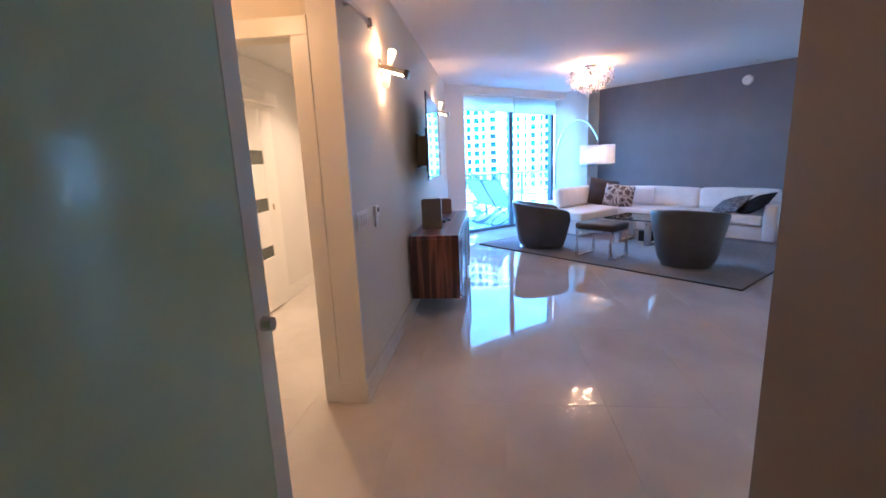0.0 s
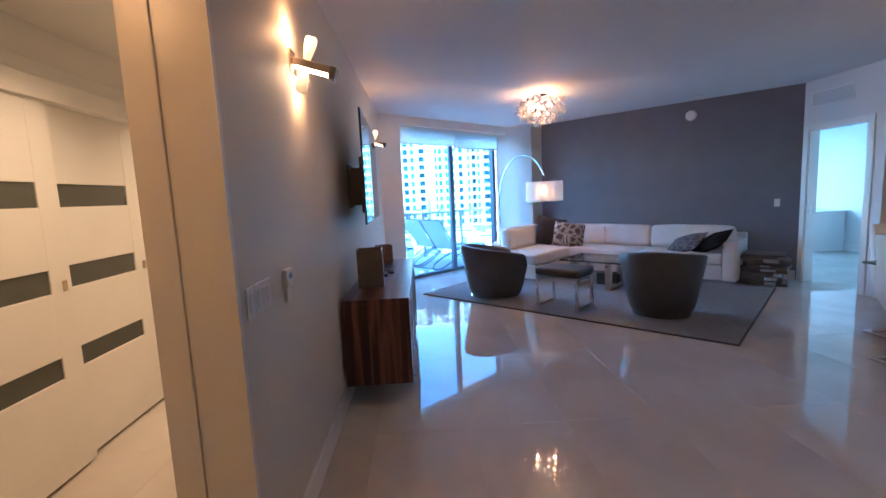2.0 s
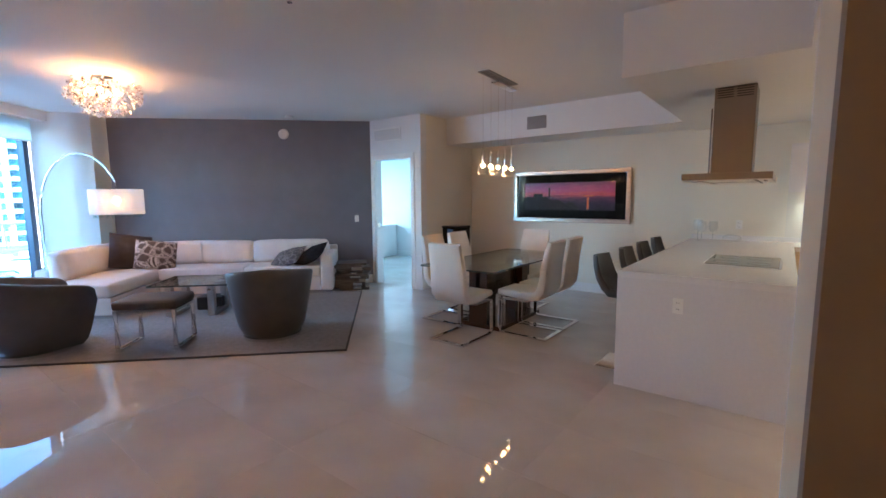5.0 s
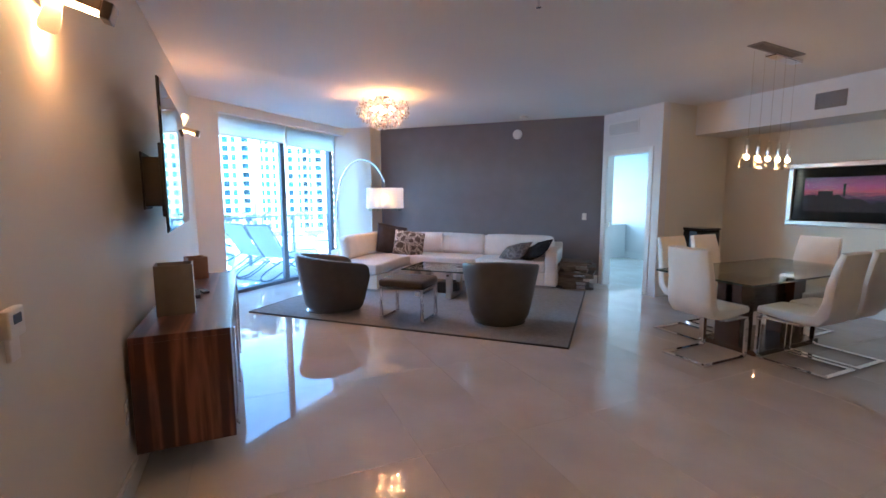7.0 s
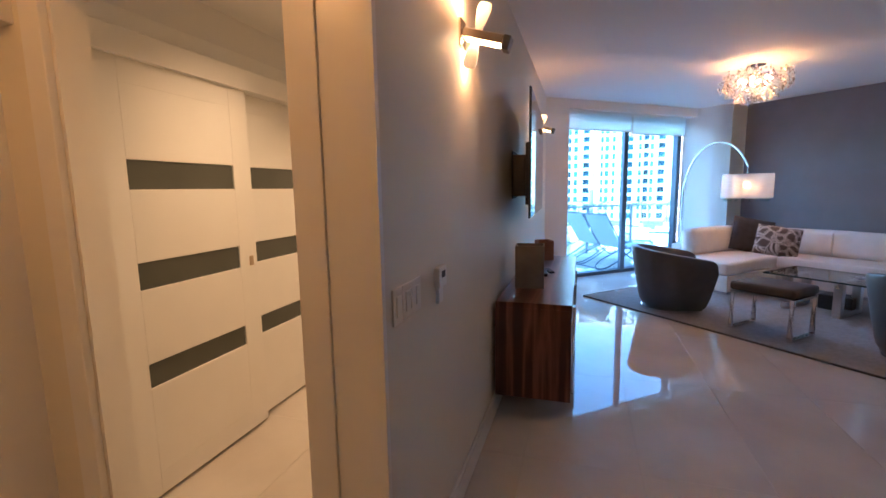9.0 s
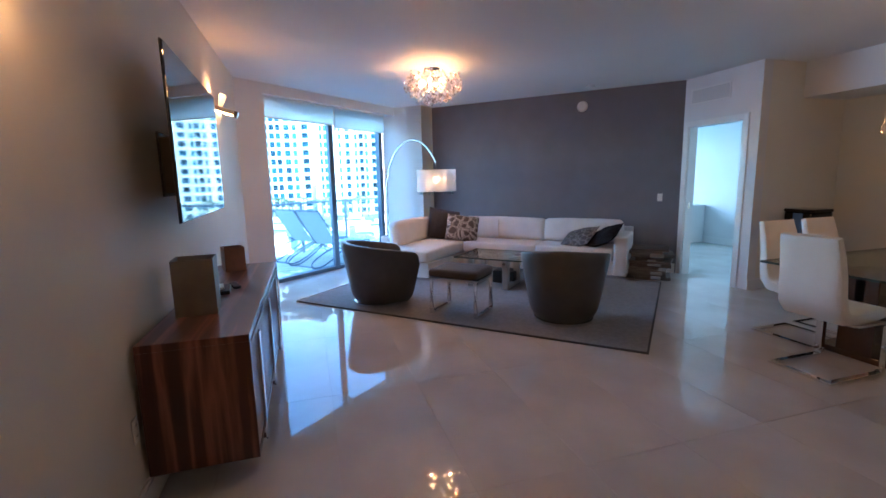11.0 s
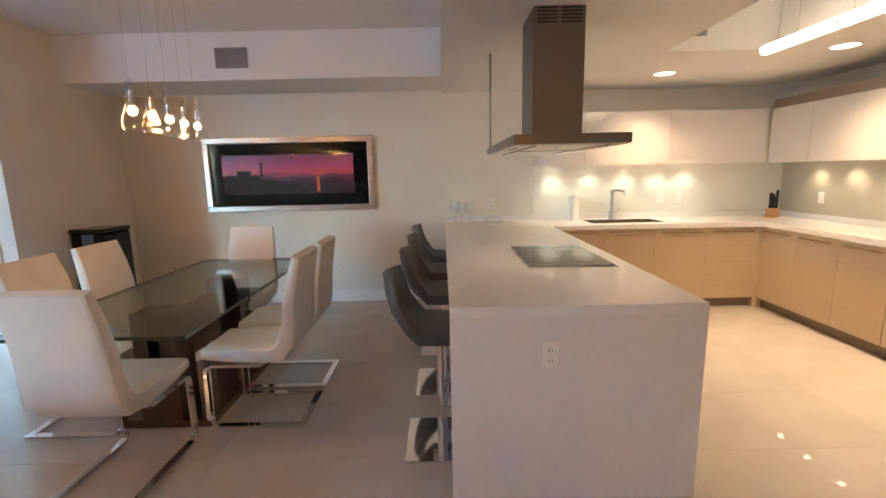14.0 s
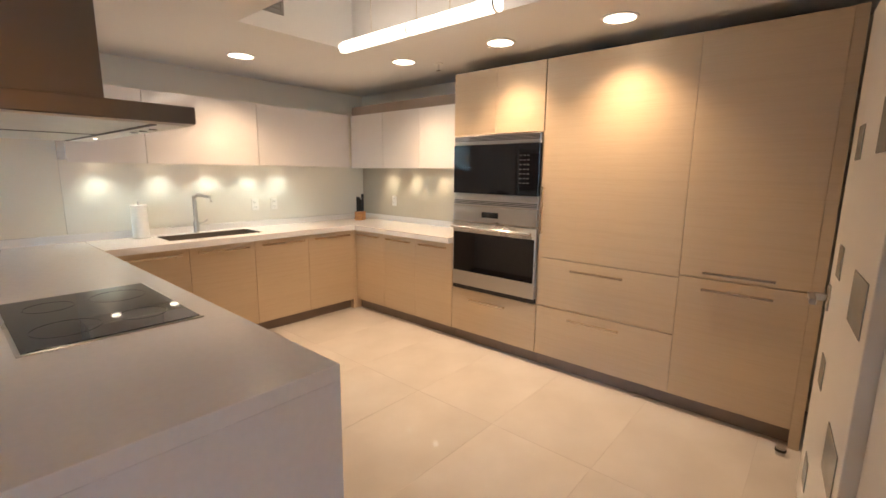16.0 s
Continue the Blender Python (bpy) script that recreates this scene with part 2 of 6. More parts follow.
def sheer(name, colour, through=0.5, clear=0.0):
    """Thin cloth that passes light on: part diffuse, part translucent, part open weave."""
    m = bpy.data.materials.new(name)
    m.use_nodes = True
    nt = m.node_tree
    nt.nodes.remove(nt.nodes["Principled BSDF"])
    tc = nt.nodes.new("ShaderNodeTexCoord")
    n = nt.nodes.new("ShaderNodeTexNoise")
    n.inputs["Scale"].default_value = 40
    nt.links.new(tc.outputs["Object"], n.inputs["Vector"])
    r = nt.nodes.new("ShaderNodeValToRGB")
    r.color_ramp.elements[0].color = (*(c * 0.94 for c in colour), 1)
    r.color_ramp.elements[1].color = (*colour, 1)
    nt.links.new(n.outputs["Fac"], r.inputs["Fac"])
    d = nt.nodes.new("ShaderNodeBsdfDiffuse")
    t = nt.nodes.new("ShaderNodeBsdfTranslucent")
    for s in (d, t):
        nt.links.new(r.outputs["Color"], s.inputs["Color"])
    mx = nt.nodes.new("ShaderNodeMixShader")
    mx.inputs["Fac"].default_value = through
    nt.links.new(d.outputs["BSDF"], mx.inputs[1])
    nt.links.new(t.outputs["BSDF"], mx.inputs[2])
    tr = nt.nodes.new("ShaderNodeBsdfTransparent")
    m2 = nt.nodes.new("ShaderNodeMixShader")
    m2.inputs["Fac"].default_value = clear
    nt.links.new(mx.outputs["Shader"], m2.inputs[1])
    nt.links.new(tr.outputs["BSDF"], m2.inputs[2])
    nt.links.new(m2.outputs["Shader"], nt.nodes["Material Output"].inputs["Surface"])
    return m


M_BULB = glow("warm_bulb", (1.0, 0.60, 0.28), 3)
M_TUBE = glow("white_tube", (1.0, 0.87, 0.68), 0.32)
M_PUCK = glow("puck_lens", (1.0, 0.88, 0.66), 0.4)

# ---- building helpers ----


def box(bm, x0, x1, y0, y1, z0, z1, bevel=0.0, seg=2):
    m = Matrix.LocRotScale(((x0 + x1) / 2, (y0 + y1) / 2, (z0 + z1) / 2), None, (abs(x1 - x0), abs(y1 - y0), abs(z1 - z0)))
    g = bmesh.ops.create_cube(bm, size=1.0, matrix=m)
    if bevel:
        edges = list({e for v in g["verts"] for e in v.link_edges})
        bmesh.ops.bevel(bm, geom=edges, offset=bevel, segments=seg, affect="EDGES", profile=0.5)
    return bm


def boxes(*specs, bevel=0.0, seg=2):
    bm = bmesh.new()
    for s in specs:
        box(bm, *s, bevel=bevel, seg=seg)
    return bm


def cyl(bm, x, y, z0, z1, r, r2=None, n=24):
    m = Matrix.Translation((x, y, (z0 + z1) / 2))
    bmesh.ops.create_cone(bm, cap_ends=True, segments=n, radius1=r, radius2=r if r2 is None else r2, depth=z1 - z0, matrix=m)
    return bm


def cyls(*specs, n=24):
    bm = bmesh.new()
    for s in specs:
        cyl(bm, *s, n=n)
    return bm


def ball(bm, x, y, z, r, sz=1.0, n=16):
    bmesh.ops.create_uvsphere(bm, u_segments=n, v_segments=max(6, n // 2), radius=r,
                              matrix=Matrix.LocRotScale((x, y, z), None, (1, 1, sz)))
    return bm


def tube(bm, pts, r, n=10, closed=False, square=None):
    """A bar swept along a line of points; square gives (width, height) of a flat bar."""
    pts = [Vector(p) for p in pts]
    k = len(pts)
    rings = []
    for i, p in enumerate(pts):
        a = pts[(i - 1) % k] if closed or i else p
        c = pts[(i + 1) % k] if closed or i < k - 1 else p
        d = (c - a).normalized()
        up = Vector((0, 0, 1)) if abs(d.z) < 0.95 else Vector((1, 0, 0))
        s = d.cross(up).normalized()
        w = s.cross(d).normalized()
        if square:
            offs = [(square[0] / 2 * q, square[1] / 2 * e) for q, e in ((1, 1), (-1, 1), (-1, -1), (1, -1))]
        else:
            offs = [(r * math.cos(2 * math.pi * j / n), r * math.sin(2 * math.pi * j / n)) for j in range(n)]
        rings.append([bm.verts.new(p + s * q + w * e) for q, e in offs])
    m = len(rings[0])
    for i in range(k if closed else k - 1):
        A, C = rings[i], rings[(i + 1) % k]
        for j in range(m):
            bm.faces.new((A[j], A[(j + 1) % m], C[(j + 1) % m], C[j]))
    if not closed:
        bm.faces.new(rings[0][::-1])
        bm.faces.new(rings[-1])
    return bm


def sheet(bm, f, nu, nv, closed_u=False):
    """A grid of faces over f(i, j)."""
    vs = [[bm.verts.new(f(i, j)) for j in range(nv)] for i in range(nu)]
    for i in range(nu if closed_u else nu - 1):
        for j in range(nv - 1):
            bm.faces.new((vs[i][j], vs[(i + 1) % nu][j], vs[(i + 1) % nu][j + 1], vs[i][j + 1]))
    return vs


def obj(name, bm, material, parent=None, smooth=False):
    bmesh.ops.recalc_face_normals(bm, faces=bm.faces)
    me = bpy.data.meshes.new(name)
    bm.to_mesh(me)
    bm.free()
    me.materials.append(material)
    if smooth:
        me.shade_smooth()
        me.set_sharp_from_angle(angle=radians(40))
    ob = new(name, me)
    if parent:
        ob.parent = parent
    return ob


def part(name, bm, material, parent, label="", smooth=False):
    ob = obj(name, bm, material, parent, smooth)
    return tagged(ob, label)


def thing(name, m, label, category, group=""):
    ob = new(name)
    ob.empty_display_size = 0.1
    ob.matrix_world = m
    return tagged(ob, label, category, group)


def single(name, bm, material, m, label, category, group="", smooth=False):
    ob = obj(name, bm, material, None, smooth)
    ob.matrix_world = m
    return tagged(ob, label, category, group)


def setting(name, bm, material, m=None, label="", category="", smooth=False):
    ob = obj(name, bm, material, None, smooth)
    if m:
        ob.matrix_world = m
    return tagged(ob, label, category, "", "structure")


# ---- structure ----
CEIL, LOW, SOFFIT = 2.80, 2.35, 2.375


def wall(name, p0, p1, material, holes=(), z1=CEIL + 0.1, thick=0.14, label="", ext0=0.0, ext1=0.0):
    """A wall whose room face runs from p0 to p1, the room on its right; holes are (s0, s1, z0, z1)."""
    d = Vector((p1[0] - p0[0], p1[1] - p0[1]))
    length = d.length
    m = pose(p0[0], p0[1], 0, 0, 0, math.degrees(math.atan2(d.y, d.x)))
    bm = bmesh.new()
    s = -ext0
    for h0, h1, a, b in sorted(holes):
        box(bm, s, h0, 0, thick, 0, z1)
        if a > 0:
            box(bm, h0, h1, 0, thick, 0, a)
        if b < z1:
            box(bm, h0, h1, 0, thick, b, z1)
        s = h1
    if length + ext1 - s > 0.001:
        box(bm, s, length + ext1, 0, thick, 0, z1)
    return setting(name, bm, material, m, label, "wall"), m


XT = -0.643
w_tv, m_tv = wall("wall_television", (XT, 2.31), (XT, 8.357), M_TVWALL, label="taupe painted wall behind the television", thick=0.2)
w_hall, m_hall = wall("wall_hall", (XT, -2.6), (XT, 1.0), M_TVWALL, label="taupe painted hall wall", thick=0.2)
w_dw, m_dw = wall("wall_hall_doorway", (-2.16, 2.31), (XT - 0.2, 2.31), M_CREAM, holes=[(0.30, 1.255, 0, 2.19)], label="cream wall with the corridor doorway", thick=0.12)
W0 = (XT, 8.357)
W1 = ((-6.13 + 8.38) / R2, (8.38 + 6.13) / R2)
m_win = pose(W0[0], W0[1], 0, 0, 0, math.degrees(math.atan2(W1[1] - W0[1], W1[0] - W0[0])))
RECESS = 0.28
F0, F1 = (m_win @ Vector((0, -RECESS, 0))).xy, (m_win @ Vector((2.935, -RECESS, 0))).xy
w_win, m_wface = wall("wall_window", F0, F1, M_WALL, holes=[(0.18, 2.935, 0.0, 2.66)], label="white wall around the recessed balcony window", thick=RECESS + 0.16, ext0=0.29)
C1 = ((-5.28 + 8.38) / R2, (8.38 + 5.28) / R2)
C2 = ((-5.28 + 8.782) / R2, (8.782 + 5.28) / R2)
wall("wall_column_front", W1, C1, M_WALL, label="white column beside the window", thick=0.3)
wall("wall_column_side", C1, C2, M_CREAM, label="column side, cream paint", thick=0.3)
G1 = (5.42, 7.0)
wall("wall_grey", C2, G1, M_GREY, label="slate grey accent wall", ext1=0.05)
w_door, m_door = wall("wall_bedroom_door", G1, (5.42, 5.86), M_WALL, holes=[(0.10, 0.93, 0, 2.13)], label="white wall with the bedroom doorway", ext1=0.0)
wall("wall_dining_end", (5.42, 5.86), (6.85, 5.86), M_CREAM, label="cream wall at the dining corner", ext0=-0.14)
wall("wall_picture", (6.85, 5.86), (6.85, -1.6), M_CREAM, label="cream wall with the framed picture", ext0=0.14)
wall("wall_kitchen", (6.85, -1.6), (2.36, -1.6), M_CREAM, label="kitchen wall behind the tall cabinets", ext0=0.14)
wall("wall_entry_side", (2.36, -1.6), (2.36, 1.2), M_WALL, label="white wall beside the entry door", ext0=0.14)
wall("wall_entry_front", (2.36, 1.2), (1.02, 1.2), M_CREAM, label="short wall at the end of the hall", ext0=-0.14, ext1=-0.14)
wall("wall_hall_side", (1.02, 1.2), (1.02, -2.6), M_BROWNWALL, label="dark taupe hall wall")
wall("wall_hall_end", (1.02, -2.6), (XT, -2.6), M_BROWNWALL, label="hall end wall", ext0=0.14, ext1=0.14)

# Closet corridor beyond the doorway.
wall("wall_closet", (-2.16, 0.9), (-2.16, 5.2), M_WALL, label="white corridor wall", thick=0.1)
wall("wall_corridor_end", (-2.16, 5.2), (XT - 0.2, 5.2), M_WALL, label="white corridor end wall", thick=0.1)
wall("wall_corridor_start", (XT - 0.2, 1.0), (-2.16, 1.0), M_CREAM, label="cream corridor wall", thick=0.1)

# Bedroom beyond the door.
wall("wall_bedroom_far", (8.4, 11.0), (8.4, 6.06), M_WALL, label="bedroom wall", thick=0.1)
wall("wall_bedroom_window", (4.0, 11.0), (8.4, 11.0), M_WALL, holes=[(1.2, 3.5, 0.5, 2.4)], label="bedroom window wall", thick=0.1)
wall("wall_bedroom_left", (4.0, 8.8), (4.0, 11.0), M_WALL, label="bedroom side wall", thick=0.1)
wall("wall_bedroom_near", (8.4, 6.06), (5.56, 6.06), M_WALL, label="bedroom side wall", thick=0.02)

# Ceilings.
PLAN = [(-2.3, -2.8), (7.0, -2.8), (7.0, 11.2), (1.98, 11.2), (-2.3, 6.92)]


def prism(points, z0, z1):
    bm = bmesh.new()
    lo = [bm.verts.new((x, y, z0)) for x, y in points]
    hi = [bm.verts.new((x, y, z1)) for x, y in points]
    bm.faces.new(lo[::-1])
    bm.faces.new(hi)
    for i in range(len(points)):
        j = (i + 1) % len(points)
        bm.faces.new((lo[i], lo[j], hi[j], hi[i]))
    return bm


setting("ceiling", prism(PLAN, CEIL, CEIL + 0.12), M_CEIL, label="white ceiling", category="ceiling")
setting("ceiling_bedroom", boxes((7.0, 8.6, 5.9, 11.2, 2.8, 2.92)), M_CEIL, label="white bedroom ceiling", category="ceiling")
CX0, CX1, CY0, CY1 = 3.70, 5.30, -0.28, 0.57
bm = boxes((3.5, 6.85, CY1, 2.27, LOW, CEIL), (2.36, 6.85, -1.6, CY0, LOW, CEIL), (2.36, CX0, CY0, CY1, LOW, CEIL),
           (CX1, 6.85, CY0, CY1, LOW, CEIL), (2.36, 3.5, CY1, 1.2, LOW, CEIL))
setting("ceiling_kitchen", bm, M_CEIL, label="lowered kitchen ceiling with a recess", category="ceiling")
setting("ceiling_soffit", boxes((6.1, 6.85, 2.27, 5.86, SOFFIT, CEIL)), M_CEIL, label="dropped soffit over the dining wall", category="ceiling")
setting("ceiling_corridor", boxes((-2.16, XT - 0.2, 1.0, 5.2, 2.55, 2.7)), M_CEIL, label="corridor ceiling", category="ceiling")

# ---- trim ----


def baseboard(m, s0, s1, h=0.14):
    bm = boxes((s0, s1, -0.014, 0, 0, h - 0.02), (s0, s1, -0.009, 0, h - 0.02, h))
    return setting("baseboard", bm, M_TRIM, m, "white painted baseboard", "baseboard")


def along(p0, p1):
    return pose(p0[0], p0[1], 0, 0, 0, math.degrees(math.atan2(p1[1] - p0[1], p1[0] - p0[0])))


baseboard(m_tv, 0.0, 6.08)
baseboard(m_wface, -0.27, 0.18)
baseboard(along(W1, C1), 0, 1.08)
baseboard(along(C1, C2), 0, 0.40)
baseboard(along(C2, G1), 0, 4.15)
baseboard(along((5.42, 5.86), (6.85, 5.86)), 0, 1.42)
baseboard(along((6.85, 5.86), (6.85, 2.3)), 0, 3.62)
baseboard(along((2.36, 1.2), (1.02, 1.2)), 0, 1.34)
baseboard(along((1.02, 1.2), (1.02, -2.6)), 0, 3.8)
baseboard(along((-2.16, 4.42), (-2.16, 5.2)), 0, 0.78)
baseboard(along((-2.16, 5.2), (XT - 0.2, 5.2)), 0.02, 1.3)
baseboard(along((8.4, 11.0), (8.4, 6.06)), 0, 4.9)

# Frame in the hall doorway.
d1 = thing("door_frame_hall", pose(0, 2.31, 0), "cream painted casing of the corridor doorway", "door frame")
d1["kind"] = "structure"
for a, b in ((-0.905, -0.805), (-1.96, -1.86)):
    part("casing", boxes((a, b, -0.03, 0.0, 0, 2.19), bevel=0.004), M_TRIM, d1)
part("head_casing", boxes((-1.96, -0.805, -0.03, 0.0, 2.19, 2.29), bevel=0.004), M_TRIM, d1)
for a, b in ((-0.92, -0.905), (-1.86, -1.845)):
    part("jamb", boxes((a, b, 0.0, 0.12, 0, 2.19)), M_TRIM, d1)
part("end_panel", boxes((-0.805, XT + 0.004, -0.022, 0.0, 0.14, 2.80)), M_TRIM, d1)
part("end_baseboard", boxes((-0.805, XT + 0.016, -0.036, 0.0, 0.0, 0.14), bevel=0.003), M_TRIM, d1)

# Bedroom doorway casing.
d2 = thing("door_frame_bedroom", m_door, "white casing around the bedroom doorway", "door frame")
d2["kind"] = "structure"
for a, b in ((0.02, 0.10), (0.93, 1.01)):
    part("casing", boxes((a, b, -0.018, 0.0, 0, 2.21), bevel=0.003), M_TRIM, d2)
part("head_casing", boxes((0.10, 0.93, -0.018, 0.0, 2.13, 2.21), bevel=0.003), M_TRIM, d2)
for a, b in ((0.10, 0.115), (0.915, 0.93)):
    part("jamb", boxes((a, b, 0.0, 0.14, 0, 2.13)), M_TRIM, d2)
part("strike_plate", boxes((0.115, 0.117, 0.05, 0.08, 0.98, 1.06)), M_NICKEL, d2, "satin nickel strike plate")

# ---- balcony window ----
w1 = thing("window_1", m_win, "large sliding balcony window in dark aluminium frames", "window")
w1["kind"] = "structure"
S0, S1, SM, WT = 0.35, 2.93, 1.66, 2.62
part("sill_track", boxes((S0, S1, 0.0, 0.14, 0.02, 0.055), bevel=0.003), M_FRAME, w1)
part("head_frame", boxes((S0, S1, 0.02, 0.12, WT - 0.06, WT), bevel=0.003), M_FRAME, w1)
for a, b in ((S0, S0 + 0.03), (S1 - 0.09, S1)):
    part("side_frame", boxes((a, b, 0.02, 0.12, 0.055, WT - 0.06), bevel=0.003), M_FRAME, w1)
part("mullion", boxes((SM - 0.085, SM + 0.01, 0.01, 0.075, 0.055, WT - 0.06), bevel=0.004), M_FRAME, w1)
part("mullion", boxes((SM - 0.01, SM + 0.075, 0.08, 0.13, 0.055, WT - 0.06), bevel=0.004), M_FRAME, w1)
for a, b, y in ((S0 + 0.03, SM - 0.085, 0.045), (SM + 0.075, S1 - 0.09, 0.10)):
    p = part("pane", boxes((a, b, y, y + 0.008, 0.055, WT - 0.06)), M_PANE, w1)
    p.visible_shadow = False

M_SHADE = sheer("white_blind_fabric", (0.88, 0.87, 0.85), 0.82)
part("head_panel", boxes((S0 - 0.06, S1, 0.0, 0.16, WT, 2.66)), M_WALL, w1)
part("floor_sill", boxes((S0 - 0.06, S1, 0.0, 0.16, 0.0, 0.02)), M_FRAME, w1)
for a, b, zb in ((0.20, 1.51, 2.365), (1.54, 2.75, 2.335)):
    bl_ = thing("roller_blind", m_win @ pose((a + b) / 2, -0.19, zb), "white roller blind drawn a little way down", "blind", "blinds over the window")
    w = (b - a) / 2
    part("fabric", boxes((-w + 0.008, w - 0.008, -0.004, 0.0, 0.02, 2.66 - zb)), M_SHADE, bl_)
    part("bottom_bar", boxes((-w + 0.008, w - 0.008, -0.010, 0.006, 0.0, 0.02), bevel=0.003), M_WHITEPLASTIC, bl_)
    part("roller", tube(bmesh.new(), [(-w + 0.01, 0.022, 2.63 - zb), (w - 0.01, 0.022, 2.63 - zb)], 0.026, 14), M_SHADE, bl_, smooth=True)
    part("top_rail", boxes((-w, w, -0.012, -0.005, 2.635 - zb, 2.66 - zb), bevel=0.002), M_TRIM, bl_)
    if a < 1:
        part("side_channel", boxes((w + 0.002, w + 0.026, -0.016, 0.010, -0.08, 2.66 - zb), bevel=0.003), M_WHITEPLASTIC, bl_)

# ---- hall: sliding glass door and closet ----
M_FROST = mat("frosted_green_glass", (0.58, 0.80, 0.54), 0.10, vary=0.05, scale=2, spec=0.6)
gd = thing("barn_door", pose(-0.575, 0, 0), "frosted green glass sliding door with a metal lock", "sliding door")
part("glass_panel", boxes((-0.012, 0.0, -0.15, 1.04, 0.012, 2.30), bevel=0.003), M_FROST, gd)
part("edge_strip", boxes((-0.013, 0.001, 1.04, 1.135, 0.012, 2.30), bevel=0.003), mat("pale_green_glass_edge", (0.84, 0.90, 0.80), 0.15, vary=0.03, scale=3), gd, "pale clear edge strip")
bm = bmesh.new()
bmesh.ops.create_cone(bm, cap_ends=True, segments=24, radius1=0.026, radius2=0.022, depth=0.035, matrix=pose(0.016, 1.088, 0.995, 0, 90, 0))
part("lock", bm, mat("dark_chrome", (0.55, 0.53, 0.50), 0.12, 1.0, vary=0.05, scale=9), gd, "round chrome lock", smooth=True)
rail = thing("door_rail", pose(-0.60, 0, 2.38), "brushed steel rail of the sliding door", "rail")
part("bar", tube(bmesh.new(), [(0.0, -0.6, 0), (0.0, 2.86, 0)], 0.0, square=(0.012, 0.04)), M_STEEL, rail)
for y in (0.2, 1.2, 2.45):
    bm = bmesh.new()
    bmesh.ops.create_cone(bm, cap_ends=True, segments=16, radius1=0.014, radius2=0.014, depth=0.042, matrix=pose(-0.022, y, 0, 0, 90, 0))
    part("standoff", bm, M_STEEL, rail)
part("end_stop", boxes((-0.014, 0.018, 2.82, 2.86, -0.03, 0.03), bevel=0.004), M_STEEL, rail)


def closet_door(y0, y1, x):
    d = thing("closet_door", pose(x, y0, 0.02), "white sliding closet door with three dark glass strips", "closet door", "sliding closet doors")
    w = y1 - y0
    zs = [(0.55, 0.67), (1.03, 1.16), (1.50, 1.635)]
    spec = [(0, 0.036, 0, 0.13, 0, 2.08), (0, 0.036, w - 0.14, w, 0, 2.08)]
    prev = 0.0
    for a, b in zs + [(2.08, 2.08)]:
        spec.append((0, 0.036, 0.13, w - 0.14, prev, a - 0.0) if a < 2.08 else (0, 0.036, 0.13, w - 0.14, prev, 2.08))
        prev = b
    part("panel", boxes(*spec, bevel=0.0025), M_TRIM, d)
    for a, b in zs:
        part("glass_strip", boxes((0.008, 0.026, 0.13, w - 0.14, a, b)), M_DOORGLASS, d, "smoked glass strip")
    part("inset_line", boxes((0.036, 0.0375, 0.155, w - 0.16, 0.115, 0.119), (0.036, 0.0375, 0.155, w - 0.16, 1.97, 1.974)), M_TRIM, d)
    part("finger_pull", boxes((0.036, 0.042, w - 0.07, w - 0.035, 1.03, 1.09), bevel=0.003), M_NICKEL, d, "satin nickel finger pull")
    return d


closet_door(2.55, 3.46, -2.095)
closet_door(3.36, 4.27, -2.152)
cf = thing("closet_frame", pose(-2.16, 0, 0), "white casing round the sliding closet", "door frame")
cf["kind"] = "structure"
part("head_casing", boxes((0, 0.125, 1.6, 4.40, 2.10, 2.22), (0, 0.03, 1.6, 4.40, 2.22, 2.34), bevel=0.004), M_TRIM, cf)
part("casing", boxes((0, 0.03, 4.28, 4.40, 0, 2.10), bevel=0.004), M_TRIM, cf)
part("casing", boxes((0, 0.03, 2.42, 2.55, 0, 2.10), bevel=0.004), M_TRIM, cf)
single("door_latch", boxes((0, 0.012, -0.03, 0.03, -0.05, 0.05), bevel=0.003), M_NICKEL, pose(-2.13, 2.485, 1.0), "satin nickel latch plate on the casing", "latch")
for y in (3.2, 4.6):
    single("downlight", cyls((0, 0, -0.012, 0.0, 0.055)), M_PUCK, pose(-1.45, y, 2.55), "small round recessed ceiling light", "ceiling light", "corridor lights")
    lamp("corridor_lamp", "SPOT", 84, (1.0, 0.60, 0.28), look((-1.45, y, 2.52), (-1.45, y + 0.001, 0)), 0.05, spot=132)

single("downlight", cyls((0, 0, -0.012, 0.0, 0.055)), M_PUCK, pose(-1.25, 1.45, 2.55), "small round recessed ceiling light", "ceiling light", "corridor lights")
lamp("alcove_lamp", "POINT", 11.5, (1.0, 0.45, 0.14), pose(-1.25, 1.45, 2.42), 0.05)

# ---- television wall ----
tv = thing("television", pose(-0.46, 4.845, 1.715, 0, 0, 2.0), "flat black glossy television on a swing arm bracket", "television")
part("screen", boxes((0.0, 0.006, -0.735, 0.735, -0.415, 0.415), bevel=0.002), M_BLACKGLASS, tv)
part("casing", boxes((-0.010, 0.0, -0.735, 0.735, -0.42, 0.42), bevel=0.004), M_BLACK, tv)
part("back_box", boxes((-0.055, -0.010, -0.45, 0.45, -0.34, 0.1), bevel=0.006), M_BLACK, tv)
part("bracket_plate", boxes((-0.175, -0.165, -0.26, 0.05, -0.30, 0.06), bevel=0.003), M_BLACK, tv)
part("bracket_box", boxes((-0.165, -0.072, -0.25, -0.13, -0.28, 0.03), bevel=0.006), M_BLACK, tv)
for z in (-0.20, -0.05):
    part("arm", boxes((-0.17, -0.05, -0.12, -0.08, z, z + 0.04), bevel=0.004), M_BLACK, tv)
